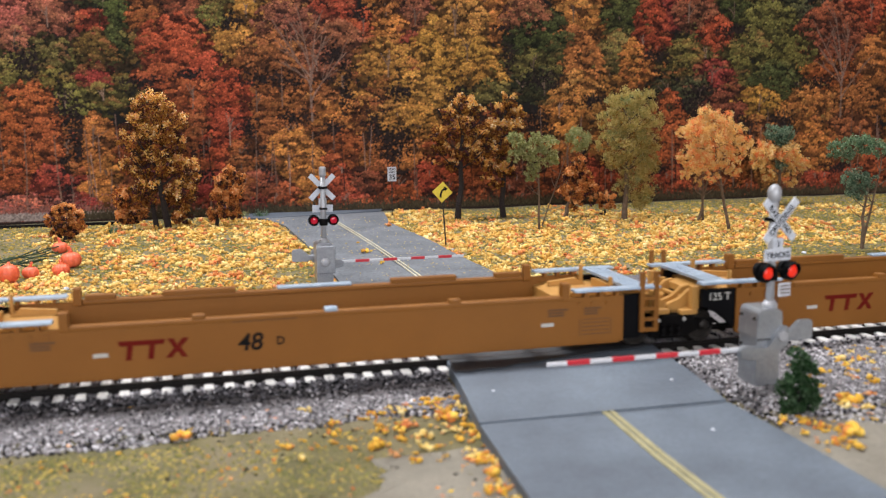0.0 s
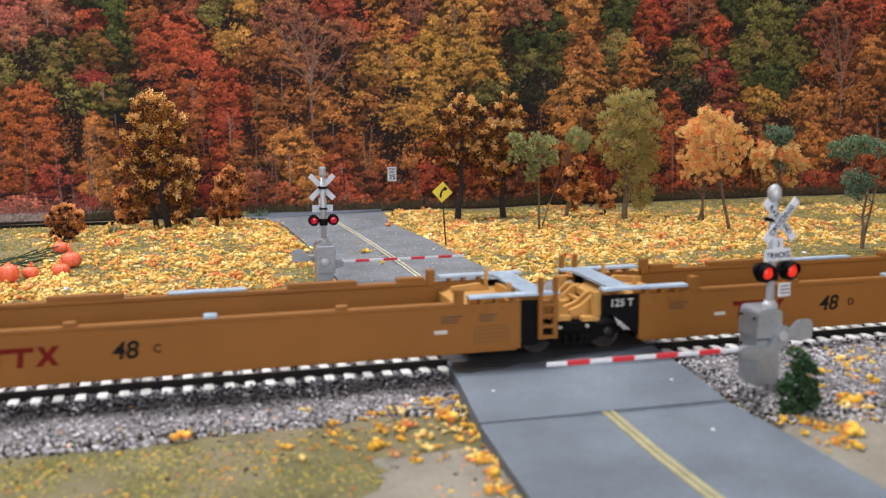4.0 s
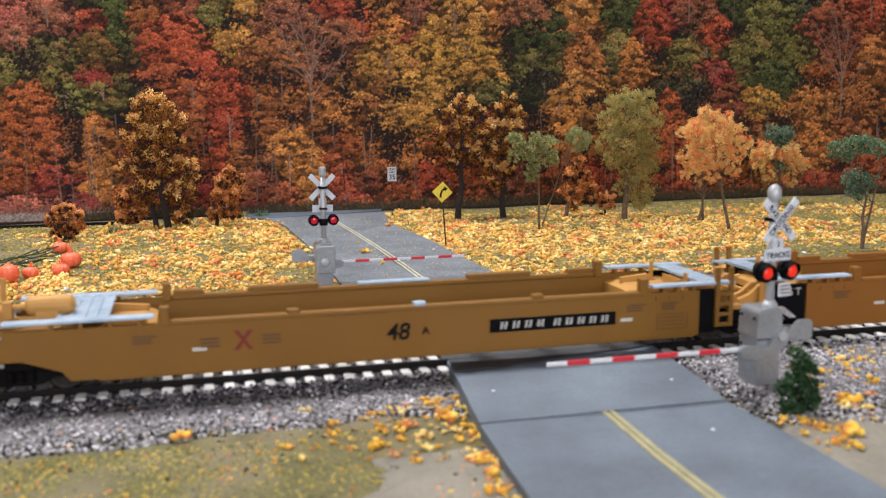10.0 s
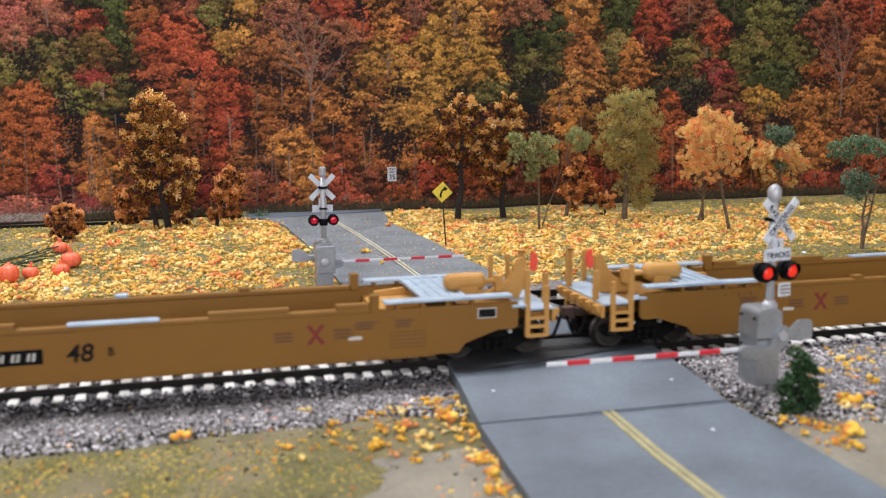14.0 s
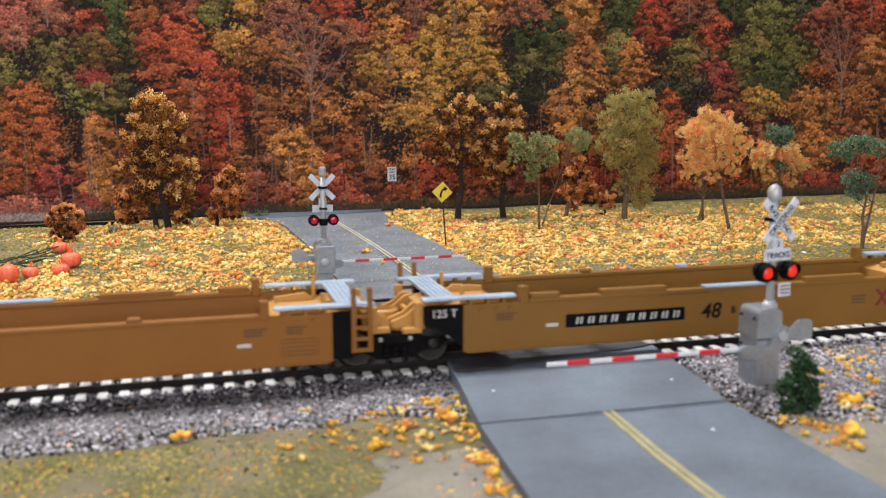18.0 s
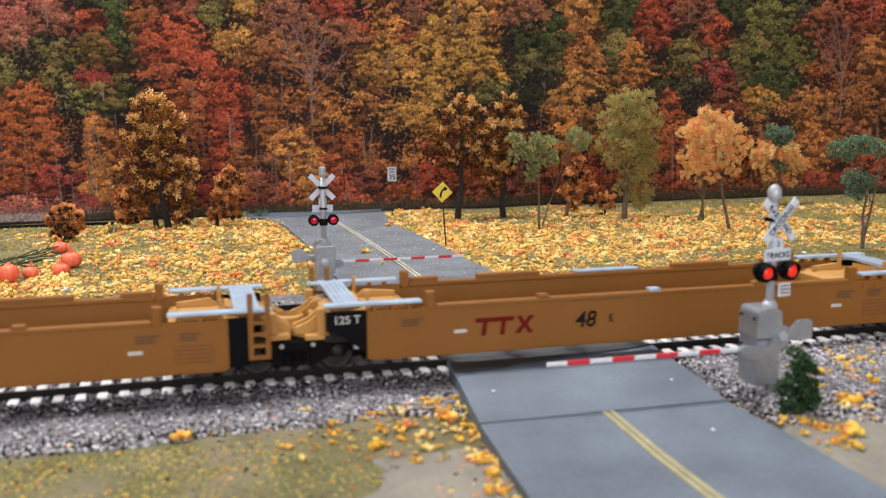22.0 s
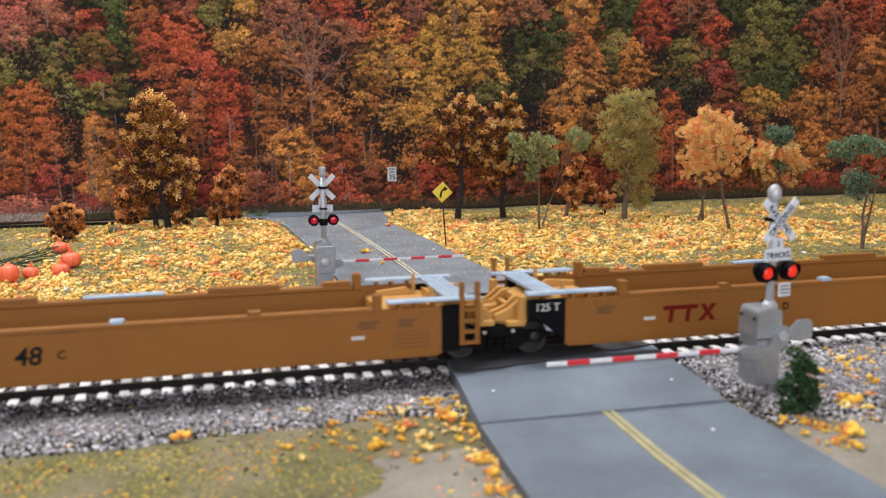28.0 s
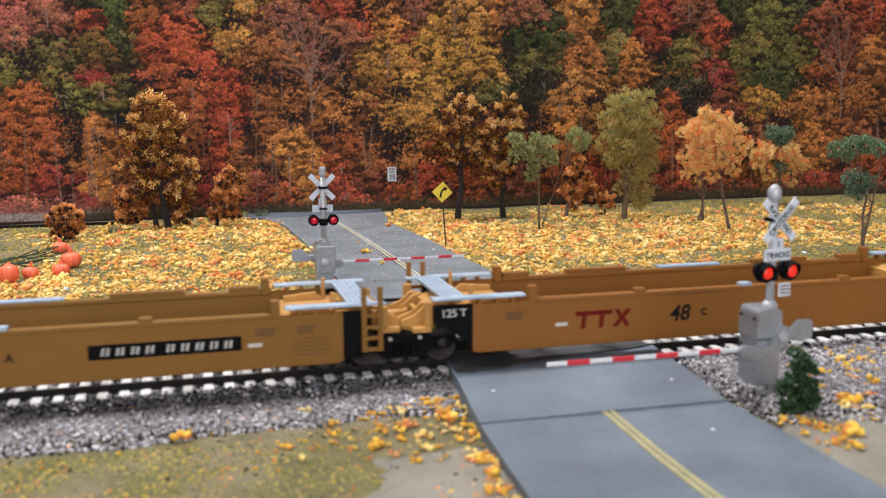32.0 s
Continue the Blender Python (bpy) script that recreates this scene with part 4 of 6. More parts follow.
    slab(bm, [(-0.0043, 0.0322), (0.0043, 0.0322), (0.0043, 0.0352), (0.0016, 0.0352), (0.0016, 0.0380), (-0.0016, 0.0380), (-0.0016, 0.0352), (-0.0043, 0.0352)], -0.0022, -0.0017)
    sg = part("track_sign", bm, "sign_white", s)
    lettering("TRACKS", 0.0021, "ink", sg, pose(0, -0.00226, 0.0336, 90, 0, 0), bold=0.012)
    lettering("2", 0.0021, "ink", sg, pose(0, -0.00226, 0.0365, 90, 0, 0))
    part("clamp", boxed(-0.0015, 0.0015, -0.0017, 0.0015, 0.0335, 0.0343, bev=0.0002), "truck", s)
    # lamp pair
    part("lamp_bar", rod(bmesh.new(), (-0.0041, 0, 0.0290), (0.0050, 0, 0.0290), 0.0006), "truck", s)
    part("junction_box", lathe(bmesh.new(), [(0.0016, 0.0268), (0.0018, 0.0272), (0.0018, 0.0290), (0.0014, 0.0296)]), "truck", s)
    off = 0.0016 if bell else 0.0
    rim = 0.0026 if bell else 0.0023
    for x in (-0.0041 + off, 0.0041 + off):
        la = part("lamp", lathe(bmesh.new(), [(0.0010, -0.0015), (0.0018, -0.0012), (rim, -0.0010), (rim, -0.0005), (0.0018, -0.0003), (0.0018, 0.0003), (rim, 0.0005), (rim, 0.0010), (0.0018, 0.0012), (0.0010, 0.0015)], "Y", seg=20), "black", s, "round flashing-light unit with black backing")
        la.location = (x, -0.0003, 0.0290)
        part("lens", lathe(bmesh.new(), [(0.0017, -0.0012), (0.0016, -0.0015), (0.0011, -0.0018), (0.0003, -0.0019)], "Y", seg=16), "lens" if bell else "lens_dim", la, "glowing red lens", smooth=True)
        part("lens", lathe(bmesh.new(), [(0.0003, 0.0018), (0.0010, 0.0017), (0.0014, 0.0015), (0.0015, 0.0012)], "Y", seg=16), "lens_dim", la, "red lens", smooth=True)
        for f in (-1, 1):
            bm = bmesh.new()
            vs = []
            for i in range(13):
                a = math.radians(-20 + 220 * i / 12)
                for r in (rim - 0.0003, rim - 0.0006):
                    for y in (0.0008, 0.0027 - 0.0010 * abs(i - 6) / 6):
                        vs.append(bm.verts.new((r * math.cos(a), y * f, r * math.sin(a))))
            for i in range(12):
                k = 4 * i
                for q in ((0, 1, 5, 4), (2, 6, 7, 3), (1, 3, 7, 5), (0, 4, 6, 2)):
                    bm.faces.new([vs[k + j] for j in q])
            part("hood", bm, "black", la)
    # notice plate below the lamps
    if bell:
        pl = part("notice_plate", boxed(0.0008, 0.0048, -0.0022, -0.0018, 0.0226, 0.0262, bev=0.0002), "sign_white", s)
        for i in range(3):
            part("print_bar", boxed(0.0012, 0.0044, -0.00226, -0.00219, 0.0234 + i * 0.0009, 0.0238 + i * 0.0009), "stencil", pl)
    # mast and all that it carries, turned on the housing
    for ob in s.children:
        if ob.name.split(".")[0] not in ("pedestal", "gate_housing", "bolt", "cover_seam", "drive_cover", "pivot_boss"):
            ob.matrix_basis = pose(0.0028 if bell else 0.0, 0, 0, 0, 0, twist) @ ob.matrix_basis
    # gate arm, pivot bracket and counterweight
    br = bmesh.new()
    slab(br, [(0.0052, 0.0150), (0.0042, 0.0160), (0.0020, 0.0142), (-0.0010, 0.0102), (-0.0075, 0.0113), (-0.0090, 0.0104), (-0.0088, 0.0082), (-0.0060, 0.0072), (0.0000, 0.0078), (0.0050, 0.0108)], -0.0060, -0.0041)
    bmesh.ops.bevel(br, geom=br.edges[:], offset=0.0003, segments=2, affect="EDGES")
    part("pivot_bracket", br, "grey_paint", s)
    part("pivot_pin", lathe(bmesh.new(), [(0.0012, -0.0067), (0.0014, -0.0063), (0.0014, -0.0056)], "Y", (0.0030, 0, 0.0132)), "silver", s)
    cw = bmesh.new()
    slab(cw, [(0.0060, 0.0135), (0.0092, 0.0166), (0.0128, 0.0166), (0.0134, 0.0156), (0.0134, 0.0118), (0.0126, 0.0112), (0.0060, 0.0112)], -0.0040, -0.0026)
    bmesh.ops.bevel(cw, geom=cw.edges[:], offset=0.0003, segments=2, affect="EDGES")
    part("counterweight", cw, "grey_paint", s)
    part("counter_arm", boxed(0.0036, 0.0074, -0.0038, -0.0028, 0.0116, 0.0140, bev=0.0003), "grey_paint", s)
    arm = part("gate_arm", boxed(-0.009 - arm_len, -0.0075, -0.0049, -0.0042, 0.0097, 0.0107, bev=0.00015), "arm_white", s, "white gate arm with red bands")
    n = 4
    for i in range(n):
        x = -0.0139 - i * arm_len / (n + 0.35)
        part("red_band", boxed(x - arm_len * 0.115, x, -0.00498, -0.00412, 0.00966, 0.01074), "arm_red", arm)
    return s


crossing_signal(pose(0.1087, -0.0333, -0.0002) @ Matrix.Scale(0.995, 4), "silver crossing signal with lowered gate beside the near road", True, 0.0515, 10)
crossing_signal(pose(0.0178, 0.1268, -0.0008, 0, 0, 180) @ Matrix.Scale(0.929, 4), "grey crossing signal with lowered gate beyond the tracks", False, 0.0535)


# ---------------------------------------------------------------- road signs
def foot_rail():
    t = thing("rail", pose(0, 0, 0), "thin blackened rail along the foot of the backdrop", "rail")
    part("rail_web", boxed(WEST + 0.02, -0.0619, 0.3584, 0.3594, -0.003, 0.0006, bev=0.0002), "rail", t)


foot_rail()


def speed_sign(x, y):
    s = thing("speed_limit_sign", pose(x, y, -0.002) @ Matrix.Scale(0.838, 4), "white rectangular speed limit sign on a thin dark post", "road sign")
    part("post", rod(bmesh.new(), (0, 0, 0), (0, 0, 0.036), 0.0004), "dark_steel", s)
    pl = part("sign_plate", boxed(-0.0034, 0.0034, -0.0009, -0.0005, 0.0272, 0.0380, bev=0.0003), "sign_white", s)
    for w, z, h in (("SPEED", 0.0361, 0.0019), ("LIMIT", 0.0341, 0.0019), ("35", 0.0302, 0.0052)):
        lettering(w, h, "ink", pl, pose(0, -0.00096, z, 90, 0, 0), bold=0.012)


speed_sign(0.0916, 0.3507)


def curve_sign(x, y):
    s = thing("curve_sign", pose(x, y, -0.002, 0, -4, 0) @ Matrix.Scale(0.892, 4), "yellow diamond right-curve warning sign on a leaning post", "road sign")
    part("post", rod(bmesh.new(), (0, 0, 0), (0, 0, 0.030), 0.00042), "dark_steel", s)
    pl = part("sign_plate", boxed(-0.0042, 0.0042, -0.0010, -0.0005, -0.0042, 0.0042, bev=0.0003), "sign_yellow", s)
    pl.matrix_basis = pose(0, 0, 0.0318, 0, 45 + 8, 0)
    bm = bmesh.new()
    slab(bm, [(-0.0016, -0.0030), (-0.0004, -0.0030), (-0.0003, -0.0008), (0.0002, 0.0006), (0.0010, 0.0013), (0.0013, 0.0004), (0.0028, 0.0022), (0.0004, 0.0034), (0.0006, 0.0023), (-0.0007, 0.0012), (-0.0014, -0.0006)], -0.00112, -0.00102)
    ar = part("arrow", bm, "ink", pl)
    ar.matrix_basis = pose(0, 0, 0, 0, -45, 0)


curve_sign(0.0918, 0.2190)


# ---------------------------------------------------------------- trees
def crown_points(lobes, n, rng, weights, hollow=0.4):
    """Leaf places over rough lobes (x, y, z, r), in tufts near their skins, and the paint of each leaf's tuft."""
    lobes = np.array(lobes)
    wgt = lobes[:, 3] ** 2
    pick = rng.choice(len(lobes), size=max(18, n // 40), p=wgt / wgt.sum())
    d = rng.normal(size=(len(pick), 3))
    d /= np.linalg.norm(d, axis=1)[:, None]
    r = lobes[pick, 3] * (hollow + (1.05 - hollow) * rng.random(len(pick)) ** 0.6)
    tuft = lobes[pick, :3] + d * r[:, None] * np.array([1, 1, 0.92])
    paint = rng.choice(len(weights), size=len(pick), p=weights)
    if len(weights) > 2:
        # top light put into colour: second paint on upper sides, third (shade) below
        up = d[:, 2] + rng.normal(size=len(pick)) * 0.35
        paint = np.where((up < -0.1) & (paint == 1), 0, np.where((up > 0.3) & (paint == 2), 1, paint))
    k = rng.integers(0, len(tuft), n)
    return tuft[k] + rng.normal(size=(n, 3)) * (lobes[pick, 3][k] * 0.12)[:, None], paint[k]


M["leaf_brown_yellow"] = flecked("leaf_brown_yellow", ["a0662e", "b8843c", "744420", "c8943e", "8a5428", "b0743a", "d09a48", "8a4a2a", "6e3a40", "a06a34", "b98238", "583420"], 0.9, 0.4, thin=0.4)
# gold and apricot stand for lit crown tops, dark for shaded undersides
M["leaf_gold_lit"] = flecked("leaf_gold_lit", ["f4cc7c", "ecb85e", "fae0ae", "e0a250", "f0c070", "d8984c", "e8a878"], 0.9, 0.15, thin=0.2)
M["leaf_dark_shade"] = flecked("leaf_dark_shade", ["3e2818", "543818", "2e1c14", "4c2c30", "5e4020", "3a221e", "5c3a48"], 0.9, 0.3, thin=0.1)
M["leaf_orange"] = flecked("leaf_orange", ["f2985a", "ee8450", "f8ae6c", "e87848", "f4a262"], 0.9, 0.2, thin=0.4)
M["leaf_coral"] = flecked("leaf_coral", ["f6a468", "f2945a", "fab47c", "ee8850", "f8ac70"], 0.9, 0.15, thin=0.4)
M["leaf_rust"] = flecked("leaf_rust", ["cf7e42", "e39a54", "a86238", "f0ac5c", "b86c40", "8a5030", "d88a48"], 0.9, 0.4, thin=0.4)
M["leaf_apricot_lit"] = flecked("leaf_apricot_lit", ["f2b070", "eea058", "f8c890", "e89450", "f4ba7c"], 0.9, 0.2, thin=0.3)
M["leaf_olive"] = flecked("leaf_olive", ["b8ac62", "ccba78", "a69852", "d8c682", "c4a65e", "e0ca8a", "ae9e58"], 0.9, 0.3, thin=0.4)
M["leaf_sage"] = flecked("leaf_sage", ["969c62", "b0b47c", "7e8650", "c6c896", "8e9258", "b0a870"], 0.9, 0.3, thin=0.4)
M["leaf_peach"] = flecked("leaf_peach", ["f4c878", "f8d48a", "ecb868", "fbe2ac", "f2cc80", "f6d898"], 0.9, 0.2, thin=0.4)
M["leaf_green"] = flecked("leaf_green", ["62805c", "7a946c", "506e52", "94ac84", "5e7a5c", "a6b898"], 0.9, 0.3, thin=0.4)
M["leaf_teal"] = flecked("leaf_teal", ["5c7660", "768c70", "4a644e", "8ca284", "a4b498"], 0.9, 0.3, thin=0.4)
M["leaf_bush"] = flecked("leaf_bush", ["2c4a2a", "3e5e38", "223c22", "527050", "34522f", "6a8262"], 0.9, 0.3, thin=0.4)


BLENDS = {"leaf_brown_yellow": (["leaf_brown_yellow", "leaf_gold_lit", "leaf_dark_shade"], [0.36, 0.32, 0.32]), "leaf_rust": (["leaf_rust", "leaf_apricot_lit", "leaf_dark_shade"], [0.40, 0.28, 0.32]),
          "leaf_peach": (["leaf_peach", "leaf_coral"], [0.76, 0.24]), "leaf_olive": (["leaf_olive", "leaf_sage", "leaf_brown_yellow"], [0.74, 0.14, 0.12])}


def tree(name, x, y, size, label, trunks, crowns, seed, bark="bark_dark", category="tree"):
    """trunks: (x0, x1, top, radius); crowns: (material, leaf size, count, lobes)."""
    rng = np.random.default_rng(seed)
    t = thing(name, pose(x, y, ground_z(x, y) - 0.0005), label, category)
    for a, b, h, r in trunks:
        a, b, h, r = a * size, b * size, h * size, r * size
        bm = bmesh.new()
        p = Vector((a, 0, 0))
        n = 6
        for i in range(n):
            u = (i + 1) / n
            q = Vector((a + (b - a) * u + rng.normal() * r * 0.35, rng.normal() * r * 0.5, h * u))
            rod(bm, p, q, r * (1.15 - 0.75 * i / n), r * (1.15 - 0.75 * (i + 1) / n), 7)
            if i > 1:
                for _ in range(3):
                    g = rng.uniform(0, 6.28)
                    ln = h * rng.uniform(0.12, 0.26)
                    e = q + Vector((math.cos(g) * ln, math.sin(g) * ln, ln * 0.75))
                    mid = (q + e) / 2 + Vector((0, 0, -ln * 0.1))
                    rod(bm, q, mid, r * 0.35, r * 0.25, 5)
                    rod(bm, mid, e, r * 0.25, r * 0.1, 5)
            p = q
        part("trunk", bm, bark, t)
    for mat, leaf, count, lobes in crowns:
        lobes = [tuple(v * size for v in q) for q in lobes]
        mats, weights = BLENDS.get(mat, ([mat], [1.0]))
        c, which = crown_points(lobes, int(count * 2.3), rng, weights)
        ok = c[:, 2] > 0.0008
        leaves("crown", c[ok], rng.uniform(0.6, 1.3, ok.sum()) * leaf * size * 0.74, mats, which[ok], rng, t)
    return t


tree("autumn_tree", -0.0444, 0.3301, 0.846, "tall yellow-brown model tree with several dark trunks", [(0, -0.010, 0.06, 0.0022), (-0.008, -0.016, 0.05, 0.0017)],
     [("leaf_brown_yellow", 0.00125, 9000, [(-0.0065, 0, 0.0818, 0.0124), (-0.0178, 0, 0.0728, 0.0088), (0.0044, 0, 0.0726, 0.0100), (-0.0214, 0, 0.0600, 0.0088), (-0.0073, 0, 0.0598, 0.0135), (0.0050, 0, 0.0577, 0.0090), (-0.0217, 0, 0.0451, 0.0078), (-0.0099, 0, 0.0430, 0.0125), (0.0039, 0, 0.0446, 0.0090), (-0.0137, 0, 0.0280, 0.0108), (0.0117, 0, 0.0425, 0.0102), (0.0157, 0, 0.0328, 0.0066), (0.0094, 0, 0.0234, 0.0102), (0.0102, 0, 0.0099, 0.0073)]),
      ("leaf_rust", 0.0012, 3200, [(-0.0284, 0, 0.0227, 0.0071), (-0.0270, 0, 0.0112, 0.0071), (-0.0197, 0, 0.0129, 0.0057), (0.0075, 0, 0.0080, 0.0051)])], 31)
tree("autumn_bush", -0.0181, 0.3273, 0.847, "rust-brown bush with a short dark stem", [(0, 0.004, 0.02, 0.0014)],
     [("leaf_rust", 0.0011, 6000, [(0.0112, 0, 0.0381, 0.0052), (0.0165, 0, 0.0341, 0.0045), (0.0060, 0, 0.0325, 0.0052), (0.0140, 0, 0.0245, 0.0067), (0.0028, 0, 0.0230, 0.0059), (0.0078, 0, 0.0150, 0.0075), (-0.0007, 0, 0.0103, 0.0052), (0.0130, 0, 0.0098, 0.0045)])], 32, category="bush")
tree("autumn_bush", -0.0972, 0.2925, 0.862, "low rust-brown bush beside the pumpkins", [(0, 0.002, 0.010, 0.0012)],
     [("leaf_rust", 0.0011, 4200, [(-0.0039, 0, 0.0192, 0.0038), (0.0026, 0, 0.0207, 0.0044), (0.0085, 0, 0.0170, 0.0038), (-0.0076, 0, 0.0142, 0.0038), (0.0001, 0, 0.0122, 0.0064), (0.0088, 0, 0.0101, 0.0038), (-0.0037, 0, 0.0064, 0.0038), (0.0042, 0, 0.0061, 0.0038)])], 33, category="bush")
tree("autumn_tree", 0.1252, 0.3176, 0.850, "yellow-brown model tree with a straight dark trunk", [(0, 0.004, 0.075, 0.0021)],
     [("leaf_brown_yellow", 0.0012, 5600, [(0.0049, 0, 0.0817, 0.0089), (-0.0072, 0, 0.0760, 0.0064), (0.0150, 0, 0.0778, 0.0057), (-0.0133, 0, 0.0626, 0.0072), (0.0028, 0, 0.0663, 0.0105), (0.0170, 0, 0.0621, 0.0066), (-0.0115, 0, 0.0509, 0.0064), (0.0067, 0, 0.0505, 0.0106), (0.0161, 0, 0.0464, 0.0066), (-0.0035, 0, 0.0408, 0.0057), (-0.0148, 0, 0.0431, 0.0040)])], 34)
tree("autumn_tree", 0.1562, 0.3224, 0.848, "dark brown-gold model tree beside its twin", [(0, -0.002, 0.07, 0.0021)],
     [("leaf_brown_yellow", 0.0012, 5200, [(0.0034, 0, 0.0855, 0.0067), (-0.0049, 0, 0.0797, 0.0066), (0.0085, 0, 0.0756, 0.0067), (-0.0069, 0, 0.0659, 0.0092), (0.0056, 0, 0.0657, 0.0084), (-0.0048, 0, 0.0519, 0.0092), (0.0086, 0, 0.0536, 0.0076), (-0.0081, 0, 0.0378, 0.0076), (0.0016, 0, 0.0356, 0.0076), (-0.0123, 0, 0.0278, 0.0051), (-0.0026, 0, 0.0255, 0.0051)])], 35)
tree("sapling", 0.1593, 0.2667, 0.871, "slender sage-green sapling with a side branch", [(0, -0.001, 0.045, 0.0008), (0.001, 0.020, 0.054, 0.0004)],
     [("leaf_sage", 0.0008, 5200, [(-0.0155, 0, 0.0591, 0.0060), (-0.0180, 0, 0.0485, 0.0052), (-0.0080, 0, 0.0518, 0.0068), (-0.0024, 0, 0.0588, 0.0053), (0.0052, 0, 0.0551, 0.0068), (0.0072, 0, 0.0461, 0.0053), (-0.0022, 0, 0.0428, 0.0068), (-0.0059, 0, 0.0356, 0.0045), (0.0272, 0, 0.0584, 0.0081), (0.0222, 0, 0.0602, 0.0046)])], 36, "bark_grey")
tree("autumn_bush", 0.1933, 0.3081, 0.854, "bright rust bush with a leaning grey stem", [(-0.003, 0.006, 0.026, 0.0016)],
     [("leaf_rust", 0.0011, 3800, [(0.0076, 0, 0.0393, 0.0068), (0.0014, 0, 0.0314, 0.0068), (0.0121, 0, 0.0311, 0.0060), (-0.0026, 0, 0.0214, 0.0060), (0.0081, 0, 0.0211, 0.0086), (0.0167, 0, 0.0229, 0.0052), (0.0041, 0, 0.0110, 0.0060), (0.0148, 0, 0.0127, 0.0052)])], 37, "bark_grey", category="bush")
tree("autumn_bush", 0.2186, 0.3091, 0.853, "small dark red-brown bush", [(0, 0, 0.008, 0.001)],
     [("leaf_rust", 0.0011, 1000, [(-0.0043, 0, 0.0143, 0.0044), (0.0015, 0, 0.0121, 0.0062), (-0.0005, 0, 0.0059, 0.0053), (0.0060, 0, 0.0078, 0.0035)])], 38, category="bush")
tree("willow_tree", 0.2239, 0.2927, 0.860, "tall drooping olive-green model tree", [(0, 0.003, 0.07, 0.0019)],
     [("leaf_olive", 0.00085, 14000, [(0.0011, 0, 0.0839, 0.0100), (-0.0092, 0, 0.0802, 0.0083), (0.0137, 0, 0.0819, 0.0093), (-0.0150, 0, 0.0688, 0.0083), (0.0038, 0, 0.0686, 0.0143), (0.0185, 0, 0.0684, 0.0085), (-0.0133, 0, 0.0554, 0.0084), (0.0023, 0, 0.0532, 0.0144), (0.0171, 0, 0.0549, 0.0094), (-0.0099, 0, 0.0417, 0.0076), (0.0072, 0, 0.0374, 0.0128), (0.0178, 0, 0.0391, 0.0077), (0.0099, 0, 0.0234, 0.0121), (-0.0029, 0, 0.0238, 0.0060), (0.0125, 0, 0.0133, 0.0069)])], 39, "bark_grey")
tree("maple_tree", 0.2575, 0.2286, 0.886, "peach and orange model maple with a thin crooked trunk", [(0, -0.013, 0.056, 0.0010)],
     [("leaf_peach", 0.00075, 8600, [(-0.0206, 0, 0.0732, 0.0067), (-0.0256, 0, 0.0649, 0.0075), (-0.0146, 0, 0.0681, 0.0091), (-0.0054, 0, 0.0713, 0.0053), (-0.0330, 0, 0.0633, 0.0052), (-0.0231, 0, 0.0547, 0.0083), (-0.0102, 0, 0.0579, 0.0107), (0.0010, 0, 0.0611, 0.0069), (0.0091, 0, 0.0558, 0.0046), (-0.0187, 0, 0.0444, 0.0076), (-0.0055, 0, 0.0458, 0.0084), (0.0057, 0, 0.0490, 0.0062), (-0.0136, 0, 0.0356, 0.0046), (0.0007, 0, 0.0387, 0.0046)])], 40, "bark_grey")
tree("maple_tree", 0.2655, 0.2715, 0.868, "smaller orange model maple with two crooked trunks", [(0, -0.002, 0.036, 0.0009), (-0.004, 0.004, 0.036, 0.0009)],
     [("leaf_peach", 0.00075, 2600, [(-0.0150, 0, 0.0438, 0.0058), (-0.0083, 0, 0.0360, 0.0059), (-0.0144, 0, 0.0324, 0.0042), (-0.0025, 0, 0.0435, 0.0059), (-0.0036, 0, 0.0282, 0.0042)])], 41, "bark_grey")
tree("maple_tree", 0.3564, 0.3330, 0.843, "orange model maple with a green tip", [(0, 0.003, 0.052, 0.0014)],
     [("leaf_peach", 0.0011, 4200, [(-0.0141, 0, 0.0451, 0.0090), (-0.0184, 0, 0.0363, 0.0070), (0.0062, 0, 0.0425, 0.0102), (0.0145, 0, 0.0355, 0.0093), (0.0224, 0, 0.0331, 0.0052), (-0.0101, 0, 0.0271, 0.0061), (0.0106, 0, 0.0220, 0.0062)]),
      ("leaf_teal", 0.0010, 2200, [(-0.0079, 0, 0.0596, 0.0070), (0.0048, 0, 0.0581, 0.0071), (0.0002, 0, 0.0538, 0.0061), (0.0020, 0, 0.0336, 0.0051)])], 42, "bark_grey")
tree("green_tree", 0.2848, 0.1529, 0.917, "thin green model tree with open branches", [(0, 0.000, 0.034, 0.0010), (0.0, 0.009, 0.050, 0.0007)],
     [("leaf_green", 0.0007, 2600, [(-0.0181, 0, 0.0540, 0.0053), (-0.0100, 0, 0.0559, 0.0054), (-0.0016, 0, 0.0557, 0.0054), (-0.0125, 0, 0.0487, 0.0033), (0.0054, 0, 0.0536, 0.0048)]),
      ("leaf_teal", 0.0007, 2000, [(-0.0114, 0, 0.0385, 0.0047), (-0.0046, 0, 0.0383, 0.0054), (-0.0055, 0, 0.0309, 0.0048), (0.0024, 0, 0.0366, 0.0041), (-0.0090, 0, 0.0325, 0.0034)])], 43, "bark_grey")
tree("shrub", 0.1040, -0.0577, 1.005, "small dark green shrub at the foot of the signal", [(0, 0.001, 0.008, 0.0006)],
     [("leaf_bush", 0.0006, 2600, [(-0.0005, 0, 0.0135, 0.0028), (0.001, 0, 0.010, 0.0036), (-0.001, 0, 0.007, 0.0036), (0.002, 0, 0.004, 0.0034), (-0.001, 0, 0.003, 0.003)])], 44, category="shrub")


